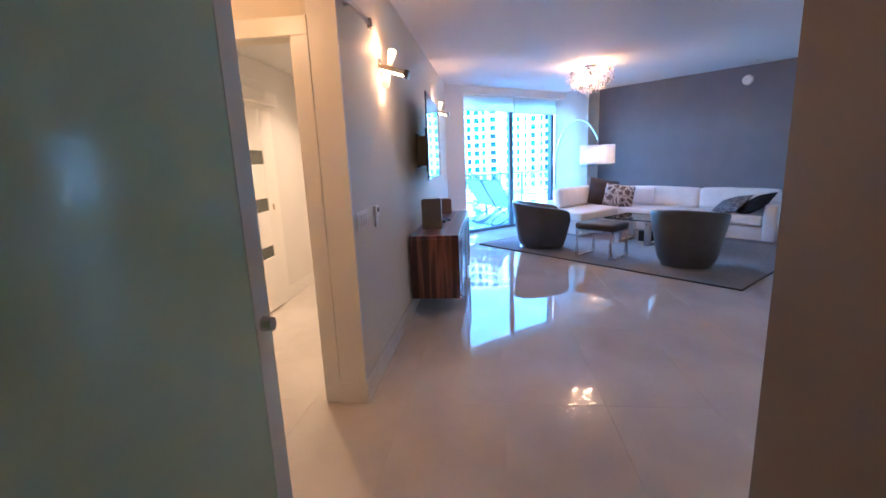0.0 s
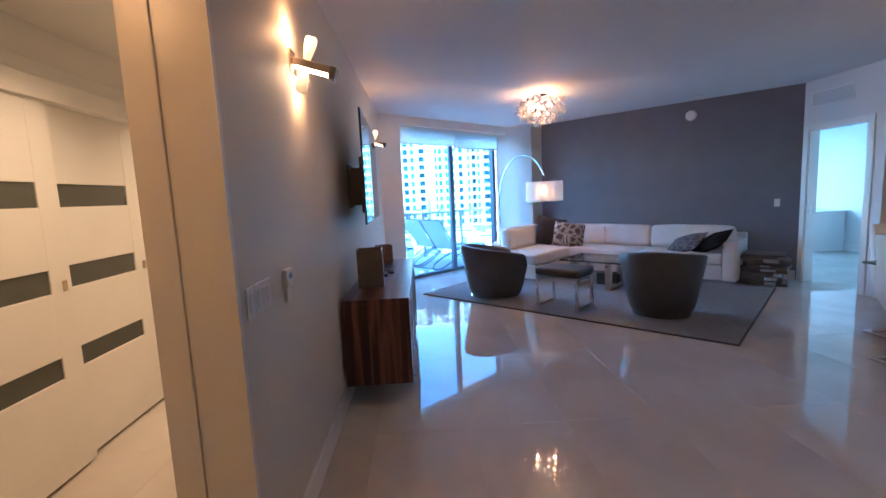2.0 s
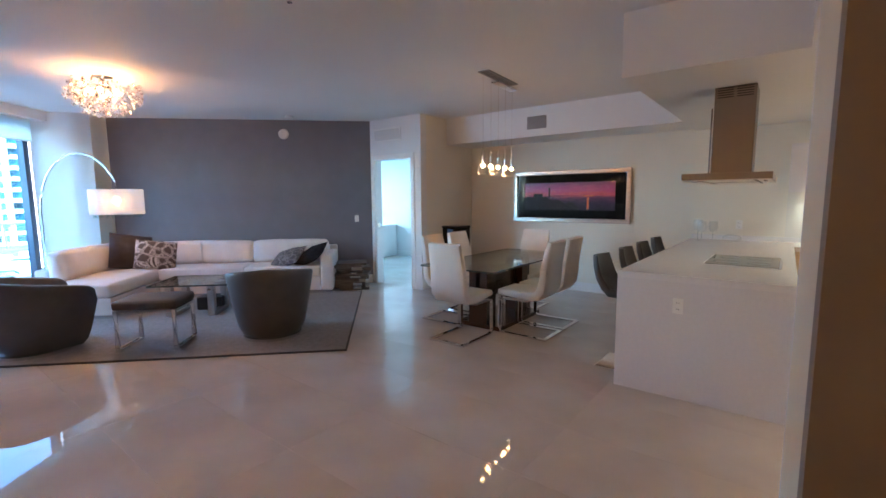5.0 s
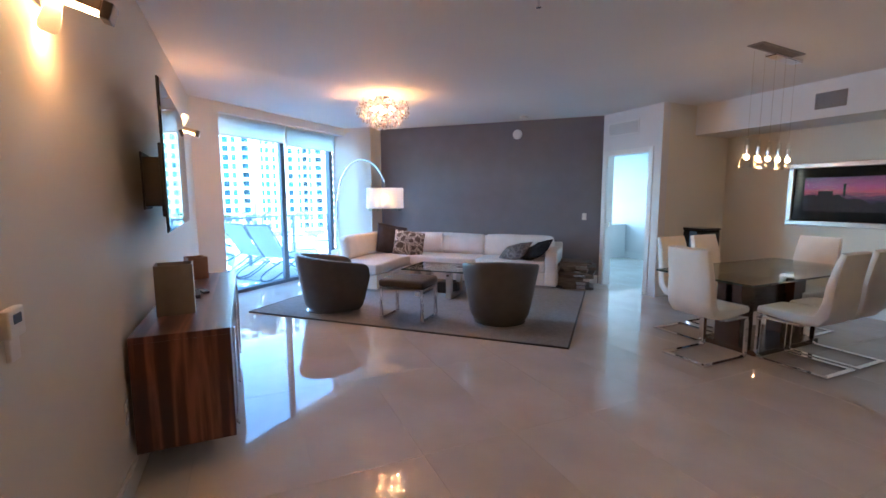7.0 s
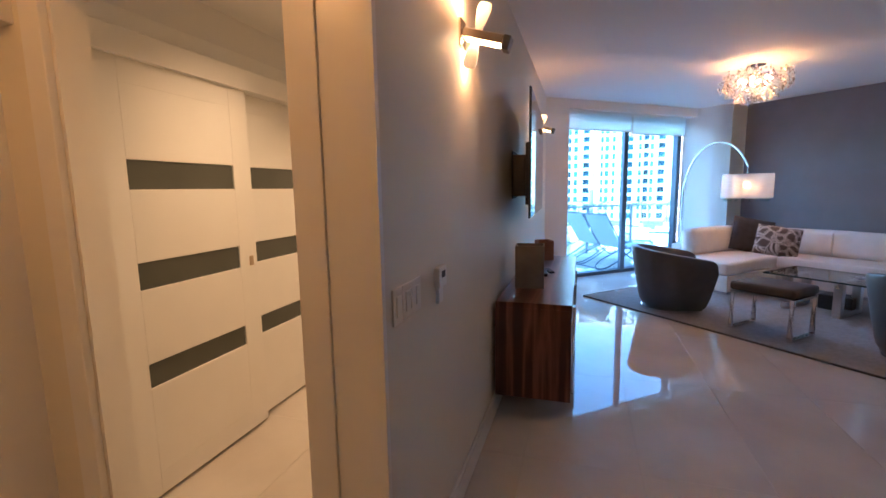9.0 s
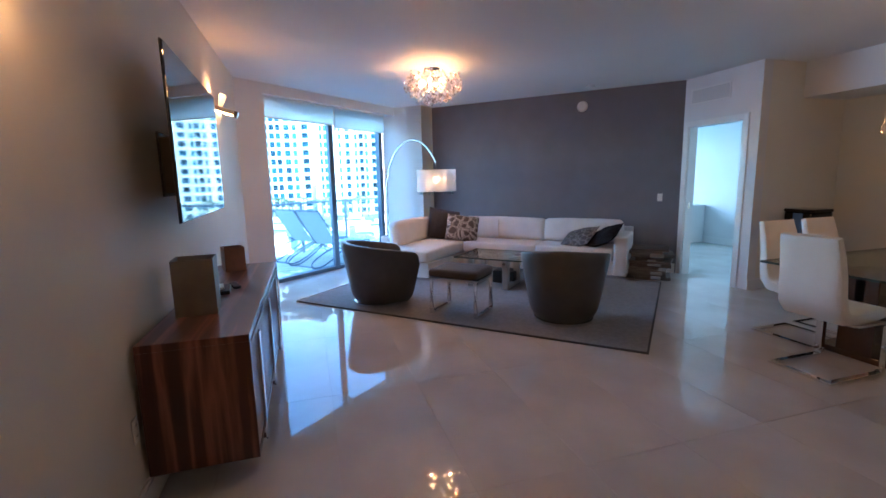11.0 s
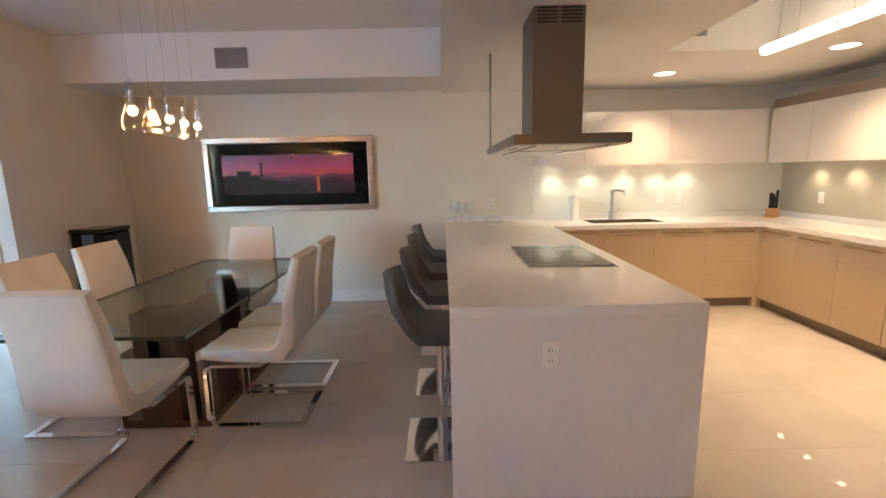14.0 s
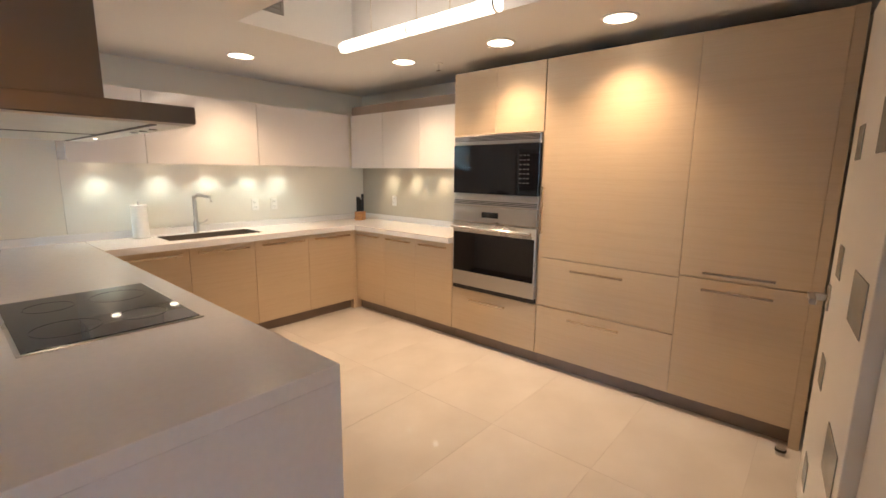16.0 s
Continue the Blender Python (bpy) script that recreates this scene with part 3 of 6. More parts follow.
part("rail", boxes((-0.07, -0.052, -0.22, -0.18, -0.30, 0.08), (-0.07, -0.052, -0.02, 0.02, -0.30, 0.08), bevel=0.003), M_BLACK, tv)

co = thing("console_cabinet", pose(-0.62, 3.875, 0.0), "long walnut veneer media console on chrome legs", "cabinet")
L, D, Z0, Z1 = 2.0, 0.468, 0.17, 0.79
part("top", boxes((0, D, 0, L, Z1 - 0.035, Z1), bevel=0.003), M_WALNUT, co)
part("end_panel", boxes((0, D, 0, 0.03, Z0, Z1 - 0.035), bevel=0.002), M_WALNUT, co)
part("end_panel", boxes((0, D, L - 0.03, L, Z0, Z1 - 0.035), bevel=0.002), M_WALNUT, co)
part("bottom", boxes((0, D, 0.03, L - 0.03, Z0, Z0 + 0.03)), M_WALNUT, co)
part("back_panel", boxes((0, 0.012, 0.03, L - 0.03, Z0 + 0.03, Z1 - 0.035)), M_WALNUT, co)
M_CFRONT = bands("walnut_front", [(0.10, 0.045, 0.03), (0.17, 0.08, 0.05), (0.13, 0.06, 0.04)], 6, "Y", 0.32, coat=0.1)
for k in range(4):
    a = 0.035 + k * (L - 0.07) / 4
    dr = part("door", boxes((D - 0.022, D - 0.002, a + 0.002, a + (L - 0.07) / 4 - 0.002, Z0 + 0.035, Z1 - 0.06), bevel=0.002), M_CFRONT, co)
for y in (0.30, 0.98, 1.66):
    part("leg", boxes((D, D + 0.012, y - 0.025, y + 0.025, 0.10, Z1 - 0.08), (D - 0.05, D + 0.012, y - 0.025, y + 0.025, 0.10, 0.112), bevel=0.002), M_CHROME, co, "flat chrome bracket")
part("wall_cleat", boxes((-0.023, 0.0, 0.1, L - 0.1, Z1 - 0.20, Z1 - 0.08)), M_BLACK, co)

M_STONEBOX = mat("grey_brown_metal", (0.15, 0.138, 0.128), 0.5, 0.2, vary=0.15, scale=9, bump=0.2, bump_scale=60)
M_COPPER = mat("copper_brown_metal", (0.30, 0.16, 0.11), 0.3, 0.6, vary=0.12, scale=9)


def openbox(w, d, h, t, material, m, label, name="vase"):
    return single(name, boxes((-w, w, -d, d, 0, t), (-w, -w + t, -d, d, t, h), (w - t, w, -d, d, t, h),
                              (-w + t, w - t, -d, -d + t, t, h), (-w + t, w - t, d - t, d, t, h)), material, m, label, "vase")


openbox(0.100, 0.09, 0.30, 0.008, M_STONEBOX, pose(-0.46, 4.38, Z1, 0, 0, 4), "tall grey-brown metal vase on the console")
openbox(0.075, 0.075, 0.19, 0.006, M_COPPER, pose(-0.46, 5.62, Z1, 0, 0, 20), "small copper-brown square vase on the console")
single("remote_control", boxes((-0.022, 0.022, -0.08, 0.08, 0, 0.018), bevel=0.005), M_BLACK, pose(-0.36, 4.95, Z1, 0, 0, 20), "black remote control lying on the console", "remote control")
single("media_player", boxes((-0.08, 0.08, -0.11, 0.11, 0, 0.025), bevel=0.004), M_BLACK, pose(-0.45, 4.83, Z1, 0, 0, 6), "small flat black media player", "media player")
single("notepad", boxes((-0.05, 0.05, -0.07, 0.07, 0, 0.01)), M_WHITEPLASTIC, pose(-0.46, 4.84, Z1 + 0.026, 0, 0, 12), "small white notepad on the media player", "notepad")


M_SCONCEEND = mat("dark_steel", (0.16, 0.15, 0.14), 0.3, 1.0, vary=0.05, scale=12)


def sconce(y):
    s = thing("wall_sconce", pose(XT, y, 2.18), "chrome wall light with a crossed bar and glass blade", "wall light", "wall sconces")
    part("backplate", boxes((0, 0.012, -0.045, 0.045, -0.06, 0.06), bevel=0.003), M_NICKEL, s)

    def tilted(bm):
        bmesh.ops.rotate(bm, verts=bm.verts, cent=(0.012, 0, 0), matrix=Matrix.Rotation(radians(17), 3, "Y"))
        return bm

    part("arm", tilted(boxes((0.012, 0.20, -0.030, 0.030, -0.014, 0.024), bevel=0.004)), M_NICKEL, s)
    part("end_block", tilted(boxes((0.20, 0.232, -0.036, 0.036, -0.034, 0.026), bevel=0.004)), M_SCONCEEND, s, "dark steel end cap")
    part("lens", tilted(boxes((0.03, 0.19, -0.024, 0.024, -0.022, -0.0145))), M_BULB, s, "glowing frosted lens")
    for z0, z1 in ((0.030, 0.145), (-0.135, -0.030)):
        bm = bmesh.new()
        prof = [(0.0, 0.018), (0.35, 0.026), (0.75, 0.032), (0.93, 0.028), (1.0, 0.018)]
        front = [[bm.verts.new((0.075 + sx * hw, y, z0 + (z1 - z0) * (q if z0 > 0 else 1 - q))) for q, hw in prof for sx in (-1, 1)] for y in (-0.004, 0.004)]
        for A in front:
            for i in range(0, len(A) - 2, 2):
                bm.faces.new((A[i], A[i + 1], A[i + 3], A[i + 2]))
        rim = list(range(0, len(prof) * 2, 2)) + list(range(len(prof) * 2 - 1, 0, -2))
        for i, j in zip(rim, rim[1:] + rim[:1]):
            bm.faces.new((front[0][i], front[0][j], front[1][j], front[1][i]))
        bmesh.ops.recalc_face_normals(bm, faces=bm.faces)
        part("blade", tilted(bm), M_WHITEPLASTIC, s, "frosted white glass blade")
    lamp("sconce_up", "POINT", 4.6, WARM, pose(XT + 0.045, y - 0.03, 2.31), 0.015)
    lamp("sconce_down", "POINT", 4.6, WARM, pose(XT + 0.045, y + 0.03, 2.06), 0.015)
    return s


sconce(3.20)
sconce(6.38)


def switchplate(m, n, label, name="light_switch"):
    s = thing(name, m, label, "switch", "switches and outlets")
    w = 0.035 + 0.023 * (n - 1)
    part("plate", boxes((-w, w, -0.006, 0, -0.057, 0.057), bevel=0.003), M_WHITEPLASTIC, s)
    for k in range(n):
        x = (k - (n - 1) / 2) * 0.046
        part("rocker", boxes((x - 0.016, x + 0.016, -0.010, -0.006, -0.033, 0.033), bevel=0.002), M_WHITEPLASTIC, s)
    return s


def outlet(m, label="white wall outlet"):
    s = thing("wall_outlet", m, label, "outlet", "switches and outlets")
    part("plate", boxes((-0.035, 0.035, -0.006, 0, -0.057, 0.057), bevel=0.003), M_WHITEPLASTIC, s)
    for z in (-0.024, 0.024):
        part("socket", boxes((-0.017, 0.017, -0.009, -0.006, z - 0.014, z + 0.014), bevel=0.003), M_WHITEPLASTIC, s)
        part("slot", boxes((-0.009, -0.006, -0.0095, -0.009, z - 0.005, z + 0.006), (0.006, 0.009, -0.0095, -0.009, z - 0.005, z + 0.006)), M_BLACK, s)
    return s


ON_TV = lambda y, z: pose(XT, y, z, 0, 0, 90)
switchplate(ON_TV(2.395, 1.145), 1, "white single light switch on the taupe wall")
switchplate(ON_TV(2.515, 1.145), 3, "white triple light switch on the taupe wall")
th = thing("thermostat", ON_TV(2.80, 1.16), "small white thermostat on the taupe wall", "thermostat")
part("body", boxes((-0.045, 0.045, -0.024, 0, -0.04, 0.04), bevel=0.005), M_WHITEPLASTIC, th)
part("sensor_box", boxes((-0.028, 0.028, -0.014, 0, -0.105, -0.042), bevel=0.004), M_WHITEPLASTIC, th)
part("display", boxes((-0.022, 0.022, -0.0255, -0.024, -0.002, 0.024)), M_BLACK, th, "dark display")
outlet(ON_TV(3.85, 0.42), "white wall outlet behind the console")
switchplate(along(C2, G1) @ pose(3.90, 0, 1.14), 1, "white light switch on the grey wall")
outlet(pose(6.85, 3.55, 0.42, 0, 0, -90), "white wall outlet on the dining wall")

# ---- sitting corner ----
RUG = thing("area_rug", uv(-3.29, 6.595), "large grey woven area rug on the tiles", "rug")
bm = bmesh.new()


def rugv(i, j):
    x, y = -2.0 + 4.0 * i / 60, -1.38 + 2.76 * j / 42
    return (x, y, 0.014 + 0.003 * noise.noise((x * 2, y * 2, 0)))


vs = sheet(bm, rugv, 61, 43)
ed = [e for e in bm.edges if len(e.link_faces) == 1]
ex = bmesh.ops.extrude_edge_only(bm, edges=ed)
for v in ex["geom"]:
    if isinstance(v, bmesh.types.BMVert):
        v.co.z = 0.0
part("woven_surface", bm, M_RUG, RUG, smooth=True)
M_RUGEDGE = mat("dark_rug_binding", (0.07, 0.068, 0.07), 0.9, vary=0.15, scale=40, bump=0.5, bump_scale=300)
bm = bmesh.new()
for x0, x1, y0, y1 in ((-2.012, 2.012, -1.392, -1.377), (-2.012, 2.012, 1.377, 1.392), (-2.012, -1.997, -1.377, 1.377), (1.997, 2.012, -1.377, 1.377)):
    box(bm, x0, x1, y0, y1, 0, 0.016)
part("binding", bm, M_RUGEDGE, RUG)


def cushion(bm, x0, x1, y0, y1, z0, z1, r=0.05, puff=0.02, n=14):
    """A soft block: rounded edges, swollen faces and slight waves."""
    cx, cy, cz = (x0 + x1) / 2, (y0 + y1) / 2, (z0 + z1) / 2
    hx, hy, hz = (x1 - x0) / 2, (y1 - y0) / 2, (z1 - z0) / 2
    bmesh.ops.create_cube(bm, size=2.0)
    bmesh.ops.subdivide_edges(bm, edges=bm.edges[:], cuts=n, use_grid_fill=True)

    def spread(p, h):
        k = round((p + 1) / 2 * (n + 1))
        lo = min(k, n + 1 - k)
        d = (0.0, 0.3 * r, 1.0 * r)[lo] if lo < 3 else r + (2 * h - 2 * r) * (lo - 2) / (n - 3)
        return -h + d if k <= (n + 1) / 2 else h - d

    verts = list(bm.verts)
    for v in verts:
        p = v.co.copy()
        q = Vector((spread(p.x, hx), spread(p.y, hy), spread(p.z, hz)))
        c = Vector((max(-hx + r, min(hx - r, q.x)), max(-hy + r, min(hy - r, q.y)), max(-hz + r, min(hz - r, q.z))))
        d = q - c
        if d.length > 1e-6:
            q = c + d.normalized() * min(r, d.length * 1.0) if d.length > r else q
        ax, ay, az = abs(p.x), abs(p.y), abs(p.z)
        sw = puff * noise.noise((q.x * 3 + cx * 5, q.y * 3 + cy * 5, q.z * 3)) * 0.4
        if az > 0.999:
            q.z += math.copysign(puff * (1 - ax ** 2) * (1 - ay ** 2) + sw * (1 - ax ** 4) * (1 - ay ** 4), p.z)
        if ay > 0.999:
            q.y += math.copysign(puff * (1 - ax ** 2) * (1 - az ** 2), p.y)
        if ax > 0.999:
            q.x += math.copysign(puff * (1 - ay ** 2) * (1 - az ** 2), p.x)
        v.co = q + Vector((cx, cy, cz))
    return bm


def soft(x0, x1, y0, y1, z0, z1, r=0.05, puff=0.02, n=14, tilt=0.0, axis="X"):
    bm = cushion(bmesh.new(), x0, x1, y0, y1, z0, z1, r, puff, n)
    if tilt:
        bmesh.ops.rotate(bm, verts=bm.verts, cent=((x0 + x1) / 2, (y0 + y1) / 2, z0), matrix=Matrix.Rotation(radians(tilt), 3, axis))
    return bm


# Sectional sofa: u from -5.20 to -1.68, back along the grey wall.
so = thing("sectional_sofa", uv(-5.24, 7.85), "off-white upholstered L-shaped sectional sofa", "sofa")
U = 3.52
B0 = 0.87
part("base", boxes((0.96, U - 0.19, 0.09, B0 - 0.02, 0.06, 0.28), bevel=0.012), M_FABRIC_WHITE, so)
part("chaise_base", boxes((0.01, 0.96, -1.08, 0.51, 0.06, 0.28), (0.01, 0.96, 0.51, B0 - 0.02, 0.06, 0.28), bevel=0.012), M_FABRIC_WHITE, so)
part("back_rail", boxes((-0.02, U, B0 - 0.02, B0 + 0.04, 0.06, 0.70), bevel=0.02), M_FABRIC_WHITE, so)
part("arm", soft(U - 0.185, U, 0.05, B0 - 0.02, 0.06, 0.625, 0.03, 0.004), M_FABRIC_WHITE, so, smooth=True)
part("chaise_arm", soft(-0.165, 0.005, -0.68, 0.50, 0.06, 0.59, 0.03, 0.004), M_FABRIC_WHITE, so, smooth=True)
for x0, x1, y0, y1 in ((0.975, 2.185, 0.05, 0.66), (2.195, U - 0.19, 0.05, 0.66), (0.012, 0.965, -1.11, 0.50)):
    sc = part("seat_cushion", soft(x0, x1, y0, y1, 0.285, 0.45, 0.03, 0.010), M_FABRIC_WHITE, so, smooth=True)
    part("piping", tube(bmesh.new(), [(x0 + 0.02, y0 + 0.002, 0.432), (x1 - 0.02, y0 + 0.002, 0.432)], 0.005, 6), M_FABRIC_WHITE, sc)
for x0, x1 in ((0.62, 2.175), (2.185, U - 0.14)):
    bk = part("back_cushion", soft(x0, x1, 0.60, 0.80, 0.45, 0.80, 0.05, 0.022, tilt=-7), M_FABRIC_WHITE, so, smooth=True)
    part("seam", boxes(((x0 + x1) / 2 - 0.002, (x0 + x1) / 2 + 0.002, 0.575, 0.62, 0.46, 0.80)) if x0 < 1 else boxes((x0 + 0.01, x1 - 0.01, 0.584, 0.592, 0.475, 0.48)), M_FABRIC_WHITE, bk)
part("corner_seat", soft(0.02, 0.965, 0.505, 0.80, 0.285, 0.45, 0.03, 0.006), M_FABRIC_WHITE, so, smooth=True)
part("back_cushion", soft(0.07, 0.27, -0.76, 0.38, 0.45, 0.83, 0.05, 0.02, tilt=-6, axis="Y"), M_FABRIC_WHITE, so, smooth=True)
for x0, x1, y in ((1.0, U - 0.02, 0.11), (0.03, 0.93, -1.04)):
    part("plinth_bar", boxes((x0, x1, y, y + 0.03, 0.014, 0.06)), M_CHROME, so, "low chrome plinth")
part("plinth_bar", boxes((0.9, 0.93, -1.0, 0.1, 0.014, 0.06)), M_CHROME, so, "low chrome plinth")
for x in (0.0, U - 0.1):
    part("foot", boxes((x, x + 0.06, 0.75, 0.81, 0.0, 0.06)), M_CHROME, so)


def pillow_bm(w, h, t, n=14, seed=0):
    bm = bmesh.new()
    for sgn in (1, -1):
        def f(i, j):
            a, b = -1 + 2 * i / n, -1 + 2 * j / n
            e = (max(0, 1 - abs(a) ** 2.4) * max(0, 1 - abs(b) ** 2.4)) ** 0.55
            pin = 1 - 0.05 * (a * a + b * b) + 0.07 * (a * a * b * b)
            return (a * w / 2 * pin, sgn * e * t / 2 * (1 + 0.25 * noise.noise((a * 2, b * 2, seed))), b * h / 2 * pin)
        sheet(bm, f, n + 1, n + 1)
    bmesh.ops.remove_doubles(bm, verts=bm.verts, dist=0.0008)
    return bm


def patterned(name, c1, c2, scale):
    m = mat(name, c1, 0.85, vary=0.05, scale=6, bump=0.3, bump_scale=300)
    nt = m.node_tree
    b = nt.nodes["Principled BSDF"]
    tc = nt.nodes.new("ShaderNodeTexCoord")
    v = nt.nodes.new("ShaderNodeTexVoronoi")
    v.feature = "DISTANCE_TO_EDGE"
    v.inputs["Scale"].default_value = scale
    nt.links.new(tc.outputs["Object"], v.inputs["Vector"])
    r = nt.nodes.new("ShaderNodeValToRGB")
    r.color_ramp.interpolation = "CONSTANT"
    r.color_ramp.elements[0].color = (*c1, 1)
    r.color_ramp.elements[1].position, r.color_ramp.elements[1].color = 0.03, (*c2, 1)
    e = r.color_ramp.elements.new(0.075)
    e.color = (*c1, 1)
    e = r.color_ramp.elements.new(0.115)
    e.color = (*c2, 1)
    nt.links.new(v.outputs["Distance"], r.inputs["Fac"])
    nt.links.new(r.outputs["Color"], b.inputs["Base Color"])
    return m


M_PIL_DARK = mat("dark_plum_grey_velvet", (0.038, 0.034, 0.044), 0.9, vary=0.25, scale=10, bump=0.4, bump_scale=120)
M_PIL_PAT = patterned("brown_white_pattern", (0.55, 0.50, 0.46), (0.09, 0.068, 0.060), 8)
M_PIL_TAUPE = patterned("taupe_pattern", (0.26, 0.22, 0.20), (0.085, 0.068, 0.065), 12)
M_FUR = mat("black_fur", (0.014, 0.012, 0.013), 0.9, vary=0.5, scale=25, bump=0.8, bump_scale=90, spec=0.1)


def pillow(m, material, label, w=0.5, h=0.5, t=0.16, seed=0):
    return single("throw_pillow", pillow_bm(w, h, t, seed=seed), material, m, label, "pillow", "pillows on the sofa", True)


SF = uv(-5.24, 7.85)
pillow(SF @ pose(0.50, 0.30, 0.70, -16, 12, 48), M_PIL_DARK, "dark plum velvet throw pillow leaning in the sofa corner", 0.60, 0.56, 0.18, 1)
pillow(SF @ pose(0.90, 0.20, 0.655, -26, 8, 26), M_PIL_PAT, "brown and white patterned throw pillow", 0.56, 0.48, 0.15, 2)
pillow(SF @ pose(2.80, 0.30, 0.565, -60, -14, -24), M_PIL_TAUPE, "taupe patterned throw pillow leaning on another", 0.56, 0.46, 0.15, 3)
pillow(SF @ pose(3.14, 0.27, 0.585, -58, -22, -34), M_FUR, "black furry throw pillow against the sofa arm", 0.62, 0.44, 0.17, 4)


def tub_chair(m):
    c = thing("tub_chair", m, "charcoal leather barrel armchair on a round chrome swivel base", "armchair", "tub chairs on the rug")
    R0, ARM, KINK = 0.458, 0.43, 0.12
    half = R0 * math.pi / 2
    total = half + ARM

    def plan(s):
        """Point of the top outline at arc length s from the middle of the back, and its outward normal."""
        q = abs(s)
        if q <= half:
            a = q / R0
            p, nn = (R0 * math.sin(a), -R0 * math.cos(a)), (math.sin(a), -math.cos(a))
        else:
            e = q - half
            p, nn = (R0 - 0.10 * e * e / ARM, e), (1.0, 0.12 * e / ARM)
        g = 1 if s >= 0 else -1
        return (p[0] * g, p[1]), (nn[0] * g, nn[1])

    def height(s):
        q = abs(s) / total
        h = 0.785 - 0.15 * q ** 1.5
        over = abs(s) - (total - KINK)
        if over > 0:
            h -= KINK - math.sqrt(max(0.0, KINK * KINK - over * over))
        return h

    bm = bmesh.new()
    N = 56
    prof = [(0.0, 0), (0.12, 0), (0.30, 0), (0.50, 0), (0.70, 0), (0.86, 0), (0.955, 0), (0.99, 0.010), (1.0, 0.028),
            (1.0, 0.052), (0.99, 0.070), (0.955, 0.080), (0.80, 0.085), (0.55, 0.09)]

    def shell(i, j):
        s = -total + 2 * total * i / N
        k, inset = prof[j]
        p, nn = plan(s)
        z = 0.05 + (height(s) - 0.05) * k
        q = min(1.0, (z - 0.05) / 0.70)
        f = 0.70 + 0.30 * q ** 0.85 - 0.06 * max(0.0, 1 - q / 0.14) ** 2
        return (p[0] * f - nn[0] * inset, (p[1] + 0.03) * f - nn[1] * inset, z)
    vs = sheet(bm, shell, N + 1, len(prof))
    for i in (0, N):
        bm.faces.new(vs[i])
    part("shell", bm, M_LEATHER_GREY, c, smooth=True)
    bm = bmesh.new()
    cyl(bm, 0, 0.02, 0.05, 0.32, 0.28, 0.33, 40)
    box(bm, -0.26, 0.26, 0.02, 0.34, 0.06, 0.32, 0.03)
    part("seat_base", bm, M_LEATHER_GREY, c, smooth=True)
    part("seat_cushion", soft(-0.29, 0.29, -0.24, 0.38, 0.32, 0.45, 0.04, 0.015), M_LEATHER_GREY, c, smooth=True)
    part("swivel_base", cyls((0, 0, 0.014, 0.045, 0.300), (0, 0, 0.032, 0.055, 0.06), n=40), M_CHROME, c, "round chrome base")
    return c


tc1 = tub_chair(uv(-2.13, 5.85, 0, 12))
copy_thing(tc1, uv(-4.33, 5.62, 0, -40))

bn = thing("bench_stool", uv(-3.215, 5.655), "flat chrome framed stool with a dark leather seat", "stool")
part("seat", soft(-0.285, 0.285, -0.235, 0.235, 0.432, 0.515, 0.02, 0.006, 8), M_LEATHER_BROWN, bn, smooth=True)
for x in (-0.265, 0.265):
    part("leg_loop", tube(bmesh.new(), [(x, -0.21, 0.413), (x, -0.21, 0.029), (x, 0.21, 0.029), (x, 0.21, 0.413)], 0, closed=True, square=(0.042, 0.032)), M_CHROME, bn)
for y in (-0.21, 0.21):
    part("seat_rail", boxes((-0.244, 0.244, y - 0.015, y + 0.015, 0.400, 0.430)), M_CHROME, bn)

ct = thing("coffee_table", uv(-3.02, 7.08), "rectangular glass coffee table on steel pedestals", "coffee table")
part("tabletop", boxes((-0.818, 0.818, -0.358, 0.418, 0.405, 0.42)), M_TABLEGLASS, ct, "clear glass top")
M_GLASSEDGE = mat("green_glass_edge", (0.03, 0.06, 0.055), 0.08, vary=0.1, scale=6, spec=0.8)
part("glass_edge", boxes((-0.82, 0.82, -0.362, -0.358, 0.404, 0.421), (-0.82, 0.82, 0.418, 0.422, 0.404, 0.421), (-0.822, -0.818, -0.358, 0.418, 0.404, 0.421), (0.818, 0.822, -0.358, 0.418, 0.404, 0.421)), M_GLASSEDGE, ct, "dark green polished edge")
for x in (-0.58, -0.08, 0.42):
    for y in (-0.30, 0.15):
        part("pedestal", boxes((x - 0.04, x + 0.04, y - 0.04, y + 0.04, 0.055, 0.398), bevel=0.004), M_STEEL, ct, "brushed steel pedestal leg")
    part("foot_bar", boxes((x - 0.04, x + 0.04, -0.34, 0.19, 0.015, 0.055), bevel=0.004), M_STEEL, ct)
    part("pad", boxes((x - 0.04, x + 0.04, -0.34, 0.19, 0.398, 0.405)), M_STEEL, ct)

single("storage_box", boxes((-0.16, 0.16, -0.12, 0.12, 0.0, 0.17), bevel=0.01), M_BLACK, uv(-3.25, 7.20, 0.016), "black box standing on the rug under the table", "box")
mg = thing("magazine", uv(-2.95, 7.14, 0.42, 14), "closed magazine lying on the glass table", "magazine")
M_MAG = patterned("magazine_cover", (0.10, 0.09, 0.09), (0.35, 0.33, 0.31), 18)
part("cover", boxes((-0.15, 0.15, -0.10, 0.10, 0.008, 0.010)), M_MAG, mg)
part("pages", boxes((-0.148, 0.148, -0.098, 0.098, 0.0, 0.008)), M_WHITEPLASTIC, mg)

